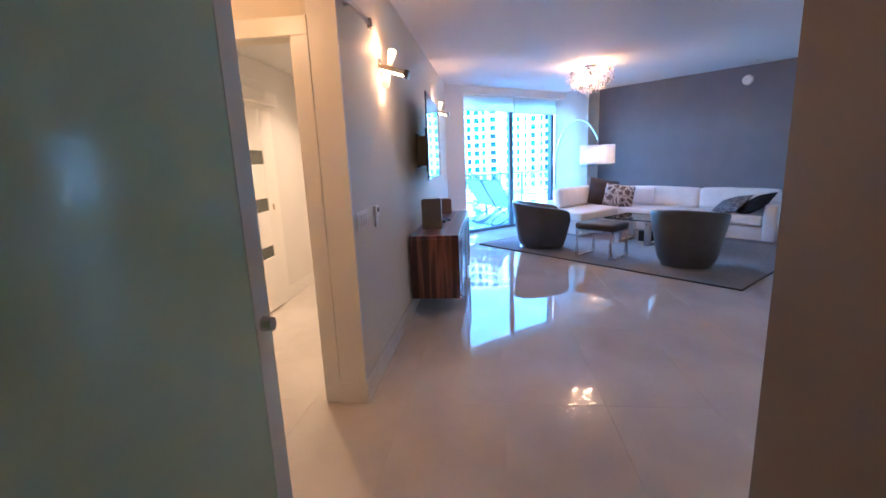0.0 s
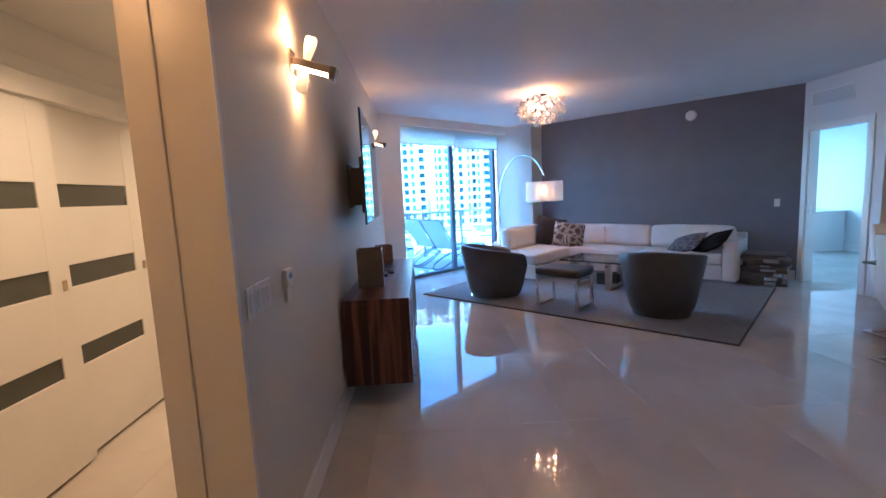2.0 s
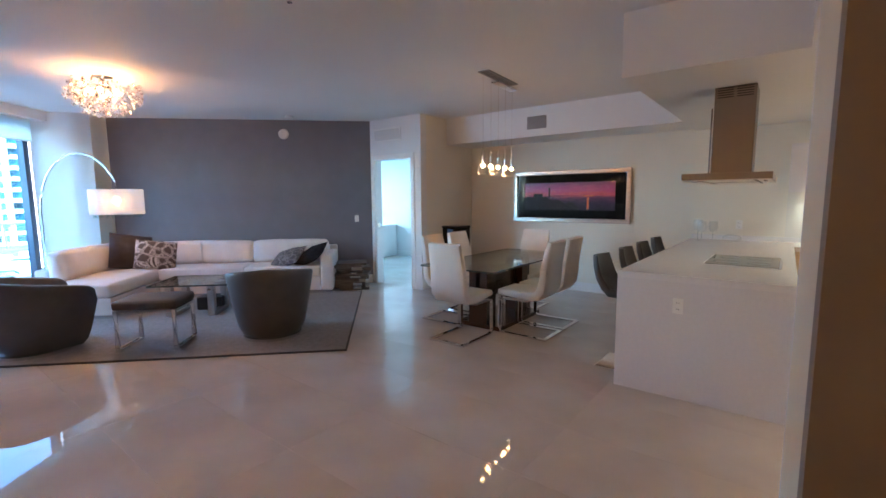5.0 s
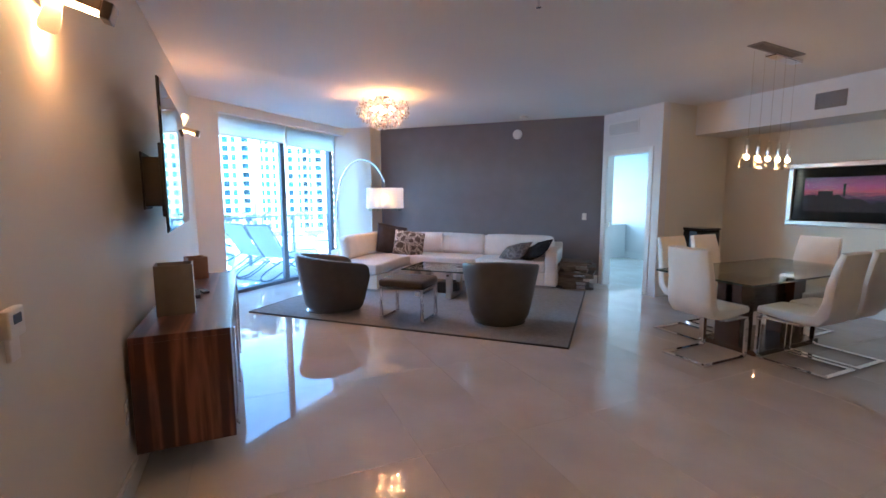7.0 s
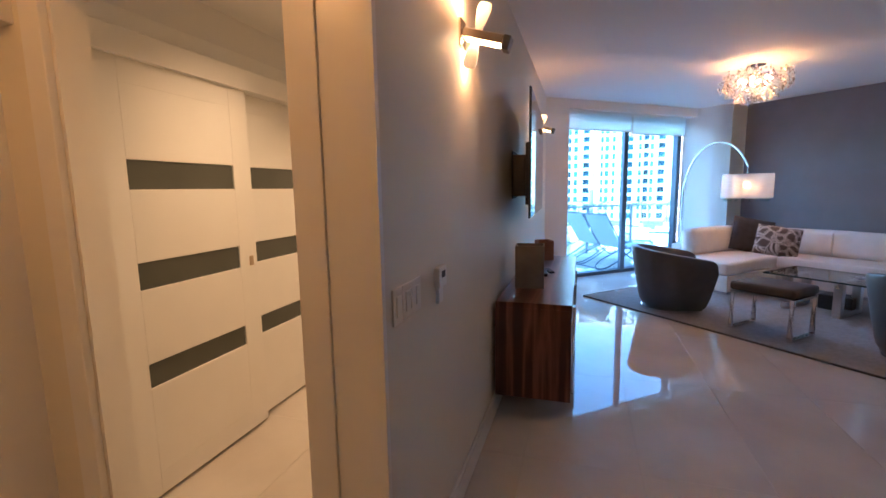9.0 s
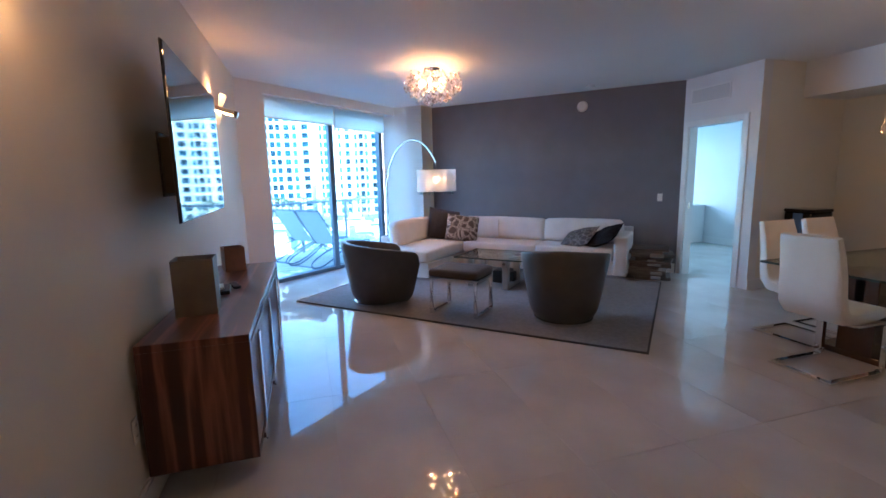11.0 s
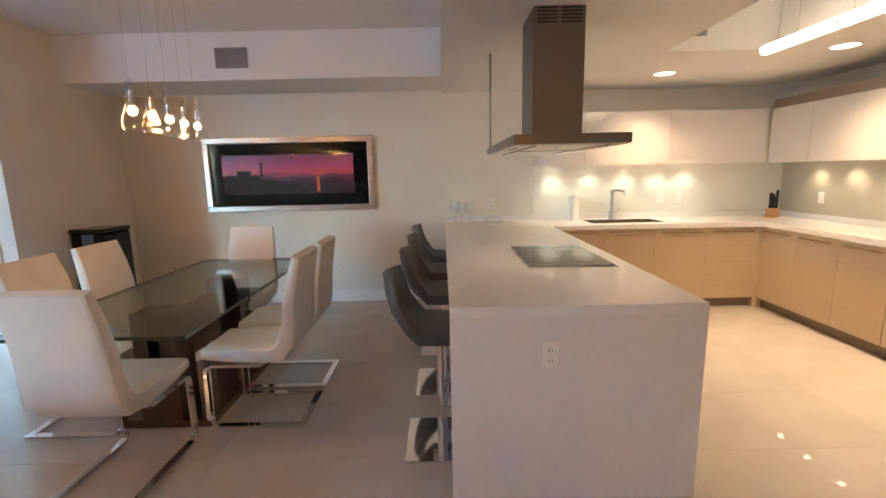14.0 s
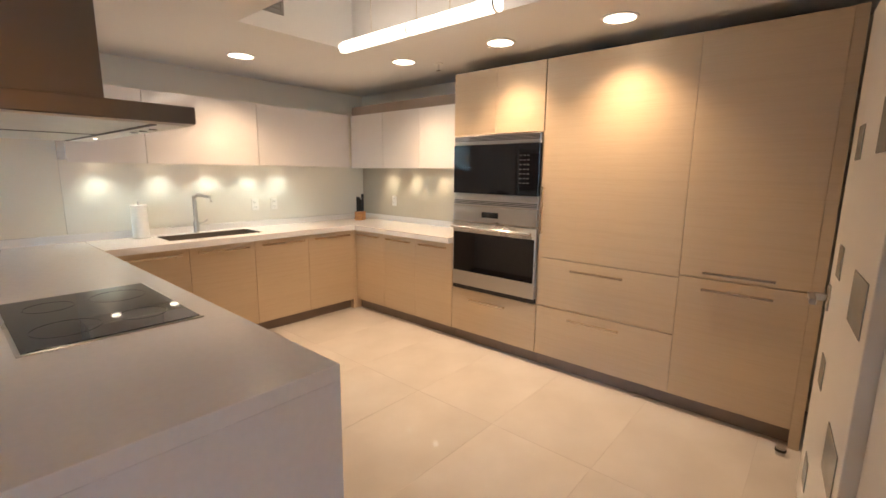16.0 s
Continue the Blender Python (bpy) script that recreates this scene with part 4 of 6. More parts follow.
# Stacked driftwood and mirror side table beside the sofa.
st = thing("side_table", uv(-1.42, 8.32), "low side table of stacked dark wood planks and mirror strips", "side table")
M_PLANK = mat("weathered_dark_plank", (0.15, 0.13, 0.115), 0.6, vary=0.35, scale=6, bump=0.6, bump_scale=40, stretch=(1, 8, 8), island=0.3)
M_MIRROR = mat("mirror_strip", (0.82, 0.85, 0.87), 0.03, 1.0, vary=0.02, scale=3)
random.seed(5)
z = 0.0
for k in range(10):
    h = random.uniform(0.026, 0.055)
    bm = boxes((-0.25 + random.uniform(-0.06, 0.05), 0.20 + random.uniform(-0.10, 0.08), -0.22 + random.uniform(-0.03, 0.04), 0.19, z, z + h), bevel=0.004)
    bmesh.ops.rotate(bm, verts=bm.verts, cent=(0, 0, 0), matrix=Matrix.Rotation(random.uniform(-0.12, 0.12), 3, "Z"))
    part("plank", bm, M_PLANK, st)
    z += h
for k in range(6):
    a = random.uniform(-0.05, 0.10)
    bm = boxes((a, a + random.uniform(0.10, 0.20), -0.285, -0.258, 0.03 + k * 0.062, 0.03 + k * 0.062 + random.uniform(0.025, 0.055)), bevel=0.002)
    bmesh.ops.rotate(bm, verts=bm.verts, cent=(0.1, -0.27, 0.03 + k * 0.062), matrix=Matrix.Rotation(random.uniform(-0.10, 0.10), 3, "Z"))
    part("mirror_strip", bm, M_MIRROR, st, "mirrored strip")
# Arc floor lamp behind the chaise.
al = thing("arc_floor_lamp", uv(-5.80, 7.98), "chrome arc floor lamp with a double drum shade", "floor lamp")
part("base", cyls((0, 0, 0, 0.03, 0.19), n=40), M_CHROME, al)
SHY = -0.18
pts = [(0, 0, 0.03 + 0.115 * k) for k in range(11)]
for k in range(1, 21):
    th_ = math.pi * 0.5 * 1.60 * k / 20
    pts.append((0.62 - 0.62 * math.cos(th_), SHY * k / 20, 1.18 + 0.97 * math.sin(th_)))
bm = bmesh.new()
tube(bm, pts, 0.014, 12)
end = pts[-1]
part("arc_pole", bm, M_CHROME, al, smooth=True)
SHX = end[0]
part("drop_rod", cyls((SHX, SHY, 1.60, end[2] + 0.01, 0.006), n=10), M_CHROME, al)
M_LSHADE = sheer("sheer_white_shade", (0.82, 0.82, 0.82), 0.35, 0.62)
M_ISHADE = sheer("pleated_white_shade", (0.85, 0.83, 0.80), 0.55, 0.35)


def drum(r, z0, z1, n=48, t=0.003):
    bm = bmesh.new()
    a = sheet(bm, lambda i, j: (r * math.cos(2 * math.pi * i / n), r * math.sin(2 * math.pi * i / n), (z0, z1)[j]), n, 2, True)
    c = sheet(bm, lambda i, j: ((r - t) * math.cos(2 * math.pi * i / n), (r - t) * math.sin(2 * math.pi * i / n), (z0, z1)[j]), n, 2, True)
    for j in (0, 1):
        for i in range(n):
            bm.faces.new((a[i][j], a[(i + 1) % n][j], c[(i + 1) % n][j], c[i][j]))
    bmesh.ops.translate(bm, verts=bm.verts, vec=(SHX, SHY, 0))
    return bm


part("outer_shade", drum(0.325, 1.29, 1.64), M_LSHADE, al, "sheer white outer shade", smooth=True)
bm = bmesh.new()
sheet(bm, lambda i, j: (SHX + (0.165 + 0.012 * (j % 2)) * math.cos(2 * math.pi * i / 40), SHY + (0.165 + 0.012 * (j % 2)) * math.sin(2 * math.pi * i / 40), 1.33 + 0.0155 * j), 40, 19, True)
part("inner_shade", bm, M_ISHADE, al, "pleated inner drum shade, lit", smooth=False)
for k in range(3):
    a = 2 * math.pi * k / 3
    part("spoke", tube(bmesh.new(), [(SHX, SHY, 1.60), (SHX + 0.322 * math.cos(a), SHY + 0.322 * math.sin(a), 1.63)], 0.003, 6), M_CHROME, al)
for k in range(20):
    a = 2 * math.pi * k / 20
    fx, fy = SHX + 0.27 * math.cos(a), SHY + 0.27 * math.sin(a)
    part("glass_drop", boxes((fx - 0.02, fx + 0.02, fy - 0.004, fy + 0.004, 1.24, 1.286)), M_CLEAR, al)
bm = ball(bmesh.new(), SHX, SHY, 1.48, 0.05)
part("bulb", bm, M_BULB, al, "lit bulb", smooth=True)
lamp("arc_lamp_light", "POINT", 4, WARM, uv(-5.80, 7.98) @ pose(SHX, SHY, 1.41), 0.03)

# Crystal chandelier.
ch = thing("chandelier", pose(1.66, 7.0, 2.80), "round flush chandelier of clustered glass crystals, lit", "chandelier")
part("canopy", cyls((0, 0, -0.03, 0, 0.09), n=32), M_CHROME, ch)
part("stem", cyls((0, 0, -0.16, -0.03, 0.012), n=12), M_CHROME, ch)
M_CRYSTAL = mat("crystal", (0.80, 0.72, 0.66), 0.06, vary=0.1, scale=20, spec=1.0)
b_ = M_CRYSTAL.node_tree.nodes["Principled BSDF"]
b_.inputs["Transmission Weight"].default_value = 0.9
M_ROSEWIRE = mat("rose_chrome_wire", (0.72, 0.60, 0.55), 0.15, 1.0, vary=0.05, scale=9)
random.seed(11)
bm, bw = bmesh.new(), bmesh.new()
for k in range(260):
    a = random.uniform(0, 2 * math.pi)
    c = random.uniform(-1.0, 0.20)
    s = math.sqrt(max(0, 1 - c * c))
    r = random.uniform(0.27, 0.36)
    p = Vector((r * s * math.cos(a), r * s * math.sin(a), -0.15 + 0.27 * c * r / 0.33))
    turn = Euler((random.uniform(0, 3), random.uniform(0, 3), random.uniform(0, 3)))
    bmesh.ops.create_icosphere(bm, subdivisions=1, radius=1.0, matrix=Matrix.LocRotScale(p, turn, (0.015, 0.011, 0.007)))
    if k % 2 == 0:
        q = turn.to_matrix()
        rr = random.uniform(0.018, 0.032)
        tube(bw, [p + q @ Vector((rr * math.cos(j * 0.785), rr * math.sin(j * 0.785), 0)) for j in range(8)], 0.0026, 4, closed=True)
cr = part("crystal", bm, M_CRYSTAL, ch, "clustered glass crystals")
cr["kind"] = "stuff"
lp = part("wire_curl", bw, M_ROSEWIRE, ch, "curled rose chrome wire loops")
lp["kind"] = "stuff"
for k in range(60):
    a = random.uniform(0, 2 * math.pi)
    c = random.uniform(-0.9, 0.1)
    s = math.sqrt(1 - c * c)
    part("wire", tube(bmesh.new(), [(0.02 * math.cos(a), 0.02 * math.sin(a), -0.12), (0.16 * s * math.cos(a), 0.16 * s * math.sin(a), -0.13 + 0.14 * c),
              (0.31 * s * math.cos(a), 0.31 * s * math.sin(a), -0.15 + 0.26 * c)], 0.0022, 5), M_ROSEWIRE, ch)
for k in range(6):
    a = 2 * math.pi * k / 6
    bm = ball(bmesh.new(), 0.14 * math.cos(a), 0.14 * math.sin(a), -0.18, 0.022)
    part("bulb", bm, M_BULB, ch, "small lit bulb", smooth=True)
for k in range(3):
    a = 2 * math.pi * k / 3 + 0.4
    lamp("chandelier_light", "POINT", 11, WARM, pose(1.66 + 0.15 * math.cos(a), 7.0 + 0.15 * math.sin(a), 2.56), 0.015)

# Wall and ceiling fittings.
GW = along(C2, G1)
sd = thing("smoke_detector", GW @ pose(2.73, 0, 2.57), "round white detector on the grey wall", "smoke detector")
bm = bmesh.new()
bmesh.ops.create_cone(bm, cap_ends=True, segments=32, radius1=0.085, radius2=0.07, depth=0.045, matrix=pose(0, -0.0225, 0, 90, 0, 0))
part("body", bm, M_WHITEPLASTIC, sd, smooth=True)
single("ceiling_detector", cyls((0, 0, -0.035, 0, 0.075, 0.06)), M_WHITEPLASTIC, pose(4.25, 7.6, CEIL), "round white ceiling detector", "smoke detector", smooth=True)


def sprinkler(x, y, z):
    s = thing("sprinkler_head", pose(x, y, z), "small white ceiling sprinkler", "sprinkler", "sprinklers")
    part("cup", cyls((0, 0, -0.008, 0, 0.035)), M_WHITEPLASTIC, s)
    part("head", cyls((0, 0, -0.05, -0.008, 0.008), (0, 0, -0.056, -0.05, 0.018), n=12), M_CHROME, s)


sprinkler(1.82, 3.87, CEIL)


M_VENTGREY = mat("grey_vent_metal", (0.26, 0.25, 0.25), 0.5, vary=0.05, scale=20)


def grille(name, w, h, m, label, n=9, metal=M_WHITEPLASTIC):
    g = thing(name, m, label, "air vent", "air vents")
    part("frame", boxes((-w, w, -0.010, 0, -h, -h + 0.018), (-w, w, -0.010, 0, h - 0.018, h), (-w, -w + 0.018, -0.010, 0, -h + 0.018, h - 0.018),
                        (w - 0.018, w, -0.010, 0, -h + 0.018, h - 0.018)), metal, g)
    part("backing", boxes((-w + 0.018, w - 0.018, -0.002, 0, -h + 0.018, h - 0.018)), mat("vent_dark", (0.30, 0.30, 0.30), 0.7), g)
    for k in range(n):
        z = -h + 0.018 + (2 * h - 0.036) * (k + 0.5) / n
        bm = boxes((-w + 0.018, w - 0.018, -0.009, -0.003, z - 0.003, z + 0.006))
        part("slat", bm, metal, g)
    return g


grille("wall_vent", 0.31, 0.105, pose(5.42, 6.585, 2.54, 0, 0, -90), "white slatted air return above the bedroom door", 12)
grille("soffit_vent", 0.15, 0.09, pose(6.1, 4.21, 2.57, 0, 0, -90), "grey slatted air supply in the dining soffit", 9, M_VENTGREY)
grille("ceiling_vent", 0.36, 0.065, pose(4.43, 3.86, CEIL, 90, 0, 4) @ pose(0, 0, 0, 0, 0, 0), "slim grey slatted ceiling diffuser", 5, M_VENTGREY)

# ---- dining ----


def dining_chair(m):
    c = thing("dining_chair", m, "white leather cantilever dining chair on flat chrome frame", "chair", "dining chairs round the table")
    bm = bmesh.new()
    prof = [(0.30, 0.458), (0.13, 0.454), (-0.07, 0.448), (-0.16, 0.462), (-0.205, 0.52), (-0.225, 0.62), (-0.235, 0.75), (-0.26, 0.89), (-0.295, 1.03)]
    th = [0.03, 0.042, 0.045, 0.05, 0.05, 0.044, 0.04, 0.036, 0.026]
    rows = []
    W = [0.20, 0.215, 0.218, 0.218, 0.218, 0.215, 0.212, 0.205, 0.195]
    for k, ((y, z), t, w) in enumerate(zip(prof, th, W)):
        a = prof[max(0, k - 1)]
        b = prof[min(len(prof) - 1, k + 1)]
        d = Vector((0, b[0] - a[0], b[1] - a[1])).normalized()
        nrm = Vector((0, d.z, -d.y))
        ring = []
        for q, e in ((-1, 0.3), (-0.97, 0.8), (-0.88, 1), (0, 1), (0.88, 1), (0.97, 0.8), (1, 0.3), (1, -0.3), (0.97, -0.8), (0.88, -1), (0, -1), (-0.88, -1), (-0.97, -0.8), (-1, -0.3)):
            ring.append(bm.verts.new(Vector((q * w, y, z)) + nrm * (-e * t)))
        rows.append(ring)
    n = len(rows[0])
    for A, B in zip(rows, rows[1:]):
        for j in range(n):
            bm.faces.new((A[j], A[(j + 1) % n], B[(j + 1) % n], B[j]))
    bm.faces.new(rows[0])
    bm.faces.new(rows[-1][::-1])
    bmesh.ops.subdivide_edges(bm, edges=bm.edges[:], cuts=1, use_grid_fill=True, smooth=0.6)
    part("seat_shell", bm, M_LEATHER_WHITE, c, smooth=True)
    for x in (-0.20, 0.20):
        part("leg", tube(bmesh.new(), [(x, -0.05, 0.398), (x, 0.235, 0.398), (x, 0.265, 0.388), (x, 0.275, 0.36), (x, 0.28, 0.06), (x, 0.268, 0.028), (x, 0.235, 0.0125), (x, -0.24, 0.0125)], 0, square=(0.040, 0.016)), M_CHROME, c)
    part("floor_bar", boxes((-0.22, 0.22, -0.28, -0.24, 0.004, 0.021)), M_CHROME, c)
    part("cross_bar", boxes((-0.195, 0.195, -0.06, -0.03, 0.388, 0.402)), M_CHROME, c)
    return c


dc = dining_chair(pose(3.80, 3.925, 0, 0, 0, -90))
copy_thing(dc, pose(4.39, 3.41, 0, 0, 0, 0))
copy_thing(dc, pose(4.88, 3.41, 0, 0, 0, 0))
copy_thing(dc, pose(4.32, 4.46, 0, 0, 0, 180))
copy_thing(dc, pose(4.87, 4.47, 0, 0, 0, 180))
copy_thing(dc, pose(5.47, 4.02, 0, 0, 0, 90))

dt = thing("dining_table", pose(4.70, 3.97, 0), "rectangular glass dining table on a dark wood pedestal", "dining table")
part("tabletop", boxes((-0.968, 0.968, -0.468, 0.458, 0.737, 0.752)), M_TABLEGLASS, dt, "clear glass top")
part("glass_edge", boxes((-0.972, 0.972, -0.472, -0.468, 0.736, 0.753), (-0.972, 0.972, 0.458, 0.462, 0.736, 0.753), (-0.972, -0.968, -0.468, 0.458, 0.736, 0.753), (0.968, 0.972, -0.468, 0.458, 0.736, 0.753)), M_GLASSEDGE, dt, "dark green polished edge")
part("plinth", boxes((-0.50, 0.50, -0.28, 0.28, 0.0, 0.05), bevel=0.004), M_WENGE, dt)
part("beam", boxes((-0.52, 0.52, -0.035, 0.035, 0.34, 0.66), bevel=0.003), M_WENGE, dt)
for x in (-0.42, 0.42):
    part("post", boxes((x - 0.10, x + 0.10, -0.12, 0.12, 0.05, 0.72), bevel=0.004), M_WENGE, dt)
    part("cap", cyls((x, 0, 0.72, 0.735, 0.05)), M_CHROME, dt)

pd = thing("pendant_light", pose(4.56, 3.94, CEIL, 0, 0, 6), "row of five small glass pendant lamps over the table", "pendant light")
part("canopy", boxes((-0.10, 0.42, -0.05, 0.05, -0.03, 0), bevel=0.006), M_CHROME, pd)
for k in range(5):
    x = (k - 2) * 0.195
    sh = part("glass_shade", bmesh.new(), M_BELL, pd, "clear glass bell")
    bm = bmesh.new()
    prof = [(0.012, -0.80), (0.022, -0.85), (0.025, -0.93), (0.05, -0.99), (0.058, -1.03), (0.05, -1.06)]
    sheet(bm, lambda i, j: (x + prof[j][0] * math.cos(2 * math.pi * i / 20), prof[j][0] * math.sin(2 * math.pi * i / 20), prof[j][1]), 20, len(prof), True)
    bm.to_mesh(sh.data)
    bm.free()
    part("wire", cyls((x, 0, -0.80, -0.03, 0.0012), n=6), M_NICKEL, pd)
    part("socket", cyls((x, 0, -0.93, -0.86, 0.010), n=12), M_CHROME, pd)
    part("bulb", ball(bmesh.new(), x, 0, -0.965, 0.022), M_BULB, pd, "lit bulb", smooth=True)
for k in (-1, 1):
    lamp("pendant_lamp", "POINT", 2.6, WARM, pose(4.56 + k * 0.2, 3.94, 1.80), 0.03)

# Framed picture: dusk over the sea with a lighthouse.
pc = thing("framed_picture", pose(6.85, 4.0, 1.497, 0, 0, -90), "silver framed panorama of a lighthouse at dusk", "picture")
W, H = 0.952, 0.412
M_PFRAME = mat("bronze_silver_frame", (0.50, 0.43, 0.38), 0.3, 0.9, vary=0.12, scale=6, stretch=(1, 8, 8), bump=0.1, bump_scale=60)
for x0, x1, z0, z1 in ((-W, W, H - 0.065, H), (-W, W, -H, -H + 0.065), (-W, -W + 0.065, -H + 0.065, H - 0.065), (W - 0.065, W, -H + 0.065, H - 0.065)):
    part("frame_bar", boxes((x0, x1, -0.05, 0.0, z0, z1), bevel=0.008), M_PFRAME, pc)
M_MAT = mat("black_mount", (0.006, 0.0055, 0.006), 0.7, vary=0.1, scale=20, spec=0.1)
part("mount", boxes((-W + 0.065, W - 0.065, -0.014, 0.0, -H + 0.065, H - 0.065)), M_MAT, pc)
M_DUSK = bpy.data.materials.new("dusk_print")
M_DUSK.use_nodes = True
nt = M_DUSK.node_tree
tcn = nt.nodes.new("ShaderNodeTexCoord")
sx = nt.nodes.new("ShaderNodeSeparateXYZ")
nt.links.new(tcn.outputs["Object"], sx.inputs["Vector"])
nz = nt.nodes.new("ShaderNodeTexNoise")
nz.inputs["Scale"].default_value = 5
mpn = nt.nodes.new("ShaderNodeMapping")
mpn.inputs["Scale"].default_value = (1, 1, 6)
nt.links.new(tcn.outputs["Object"], mpn.inputs["Vector"])
nt.links.new(mpn.outputs["Vector"], nz.inputs["Vector"])
ma = nt.nodes.new("ShaderNodeMath")
ma.operation = "MULTIPLY_ADD"
ma.inputs[1].default_value = 0.16
nt.links.new(nz.outputs["Fac"], ma.inputs[0])
nt.links.new(sx.outputs["Z"], ma.inputs[2])
mrn = nt.nodes.new("ShaderNodeMapRange")
mrn.inputs["From Min"].default_value, mrn.inputs["From Max"].default_value = -0.16, 0.32
nt.links.new(ma.outputs["Value"], mrn.inputs["Value"])
rp = nt.nodes.new("ShaderNodeValToRGB")
for k, (pos, col) in enumerate([(0.0, (0.010, 0.005, 0.016)), (0.30, (0.035, 0.012, 0.050)), (0.46, (0.16, 0.030, 0.10)), (0.56, (0.62, 0.07, 0.13)), (0.72, (0.48, 0.06, 0.22)), (1.0, (0.12, 0.03, 0.15))]):
    e = rp.color_ramp.elements[k] if k < 2 else rp.color_ramp.elements.new(pos)
    e.position, e.color = pos, (*col, 1)
nt.links.new(mrn.outputs["Result"], rp.inputs["Fac"])
nt.links.new(rp.outputs["Color"], nt.nodes["Principled BSDF"].inputs["Base Color"])
nt.nodes["Principled BSDF"].inputs["Roughness"].default_value = 0.3
part("print", boxes((-0.76, 0.72, -0.017, -0.014, -0.22, 0.22)), M_DUSK, pc, "dusk seascape print")
M_SIL = mat("dark_silhouette", (0.012, 0.008, 0.014), 0.6, vary=0.3, scale=20)
bm = bmesh.new()
n = 60
tops = []
for i in range(n + 1):
    x = -0.76 + 0.92 * i / n
    a = i / n
    h = 0.02 + 0.05 * noise.noise((x * 9, 0, 0)) + 0.03 * noise.noise((x * 30, 1, 0)) - 0.20 * max(0, a - 0.35)
    tops.append((bm.verts.new((x, -0.0185, -0.22)), bm.verts.new((x, -0.0185, max(-0.21, h - 0.03)))))
for A, B in zip(tops, tops[1:]):
    bm.faces.new((A[0], B[0], B[1], A[1]))
part("headland", bm, M_SIL, pc)
part("lighthouse", boxes((-0.335, -0.31, -0.019, -0.0175, -0.02, 0.12), (-0.34, -0.305, -0.019, -0.0175, 0.12, 0.135), (-0.60, -0.44, -0.019, -0.0175, -0.02, 0.045)), M_SIL, pc)
part("sun_glint", boxes((0.30, 0.33, -0.0185, -0.0175, -0.20, -0.02), (0.24, 0.40, -0.0185, -0.0175, 0.0, 0.012)), mat("sunset_glint", (0.75, 0.14, 0.05), 0.5, vary=0.3, scale=30), pc)
pg = part("glazing", boxes((-W + 0.06, W - 0.06, -0.024, -0.021, -H + 0.06, H - 0.06)), glass("picture_glass", (1, 1, 1), base=0.008), pc)
pg.visible_shadow = False

# Water cooler in the dining corner.
bc = thing("water_cooler", pose(6.09, 5.66, 0, 0, 0, -4), "tall black gloss water cooler in the corner", "water cooler")
part("body", boxes((-0.17, 0.17, -0.17, 0.17, 0, 0.98), bevel=0.02, seg=3), M_BLACKGLASS, bc)
part("top_cover", boxes((-0.175, 0.175, -0.175, 0.175, 0.98, 1.02), bevel=0.012), M_BLACKGLASS, bc)
part("front_panel", boxes((-0.176, -0.166, -0.07, 0.05, 0.60, 0.97), bevel=0.003), mat("blue_panel", (0.10, 0.20, 0.36), 0.15, vary=0.1, scale=6), bc, "blue front panel")

# ---- kitchen ----
CT = 0.92
isl = thing("kitchen_island", pose(3.55, 1.16, 0), "white quartz waterfall island with seating overhang", "kitchen island")
part("worktop", boxes((0.0, 3.295, 0, 1.10, CT - 0.05, CT), bevel=0.002), M_COUNTER, isl)
part("waterfall_end", boxes((0.0, 0.05, 0, 1.10, 0, CT - 0.05), bevel=0.002), M_ISLAND, isl)
part("body", boxes((0.05, 3.28, 0.05, 0.68, 0.10, CT - 0.05)), M_ISLAND, isl)
part("plinth", boxes((0.05, 3.28, 0.10, 0.64, 0, 0.10)), M_KICK, isl)
outlet(pose(3.55, 1.83, 0.70, 0, 0, -90), "white outlet on the island end panel")

ck = thing("cooktop", pose(4.285, 1.255, CT), "black glass cooktop with steel rim let into the island", "cooktop")
part("rim", boxes((0.0, 0.745, 0, 0.53, 0, 0.005), bevel=0.002), M_STEEL, ck)
part("glass", boxes((0.012, 0.733, 0.012, 0.518, 0.005, 0.008), bevel=0.001), M_BLACKGLASS, ck)
M_RING = mat("printed_ring", (0.05, 0.05, 0.055), 0.1, vary=0.05)
for x, y, r in ((0.2, 0.15, 0.08), (0.2, 0.38, 0.10), (0.55, 0.15, 0.10), (0.55, 0.38, 0.08)):
    bm = bmesh.new()
    tube(bm, [(x + r * math.cos(2 * math.pi * k / 32), y + r * math.sin(2 * math.pi * k / 32), 0.0085) for k in range(32)], 0, closed=True, square=(0.002, 0.0008))
    part("ring", bm, M_RING, ck)

hd = thing("range_hood", pose(3.97, 1.345, 1.605), "brushed steel island hood hanging over the cooktop", "range hood")
M_DARKSTEEL = mat("dark_brushed_steel", (0.21, 0.20, 0.195), 0.33, 1.0, vary=0.03, scale=3)
part("canopy", boxes((0, 1.30, 0, 0.58, 0.006, 0.055), bevel=0.003), M_DARKSTEEL, hd)
part("underside", boxes((0.01, 1.29, 0.01, 0.57, 0.0, 0.006)), mat("hood_filter", (0.70, 0.71, 0.68), 0.38, 0.7, vary=0.05, scale=20), hd)
part("slot", boxes((0.03, 1.27, 0.095, 0.112, -0.002, 0.0), (0.03, 1.27, 0.46, 0.477, -0.002, 0.0), (0.65, 0.66, 0.112, 0.46, -0.002, 0.0)), M_BLACK, hd)
part("chimney", boxes((0.33, 0.66, 0.145, 0.425, 0.055, LOW - 1.605), bevel=0.002), M_DARKSTEEL, hd)
for y in (0.165, 0.295):
    for k in range(5):
        part("vent_slot", boxes((0.328, 0.331, y, y + 0.11, 0.66 + 0.018 * k, 0.668 + 0.018 * k)), M_BLACK, hd)
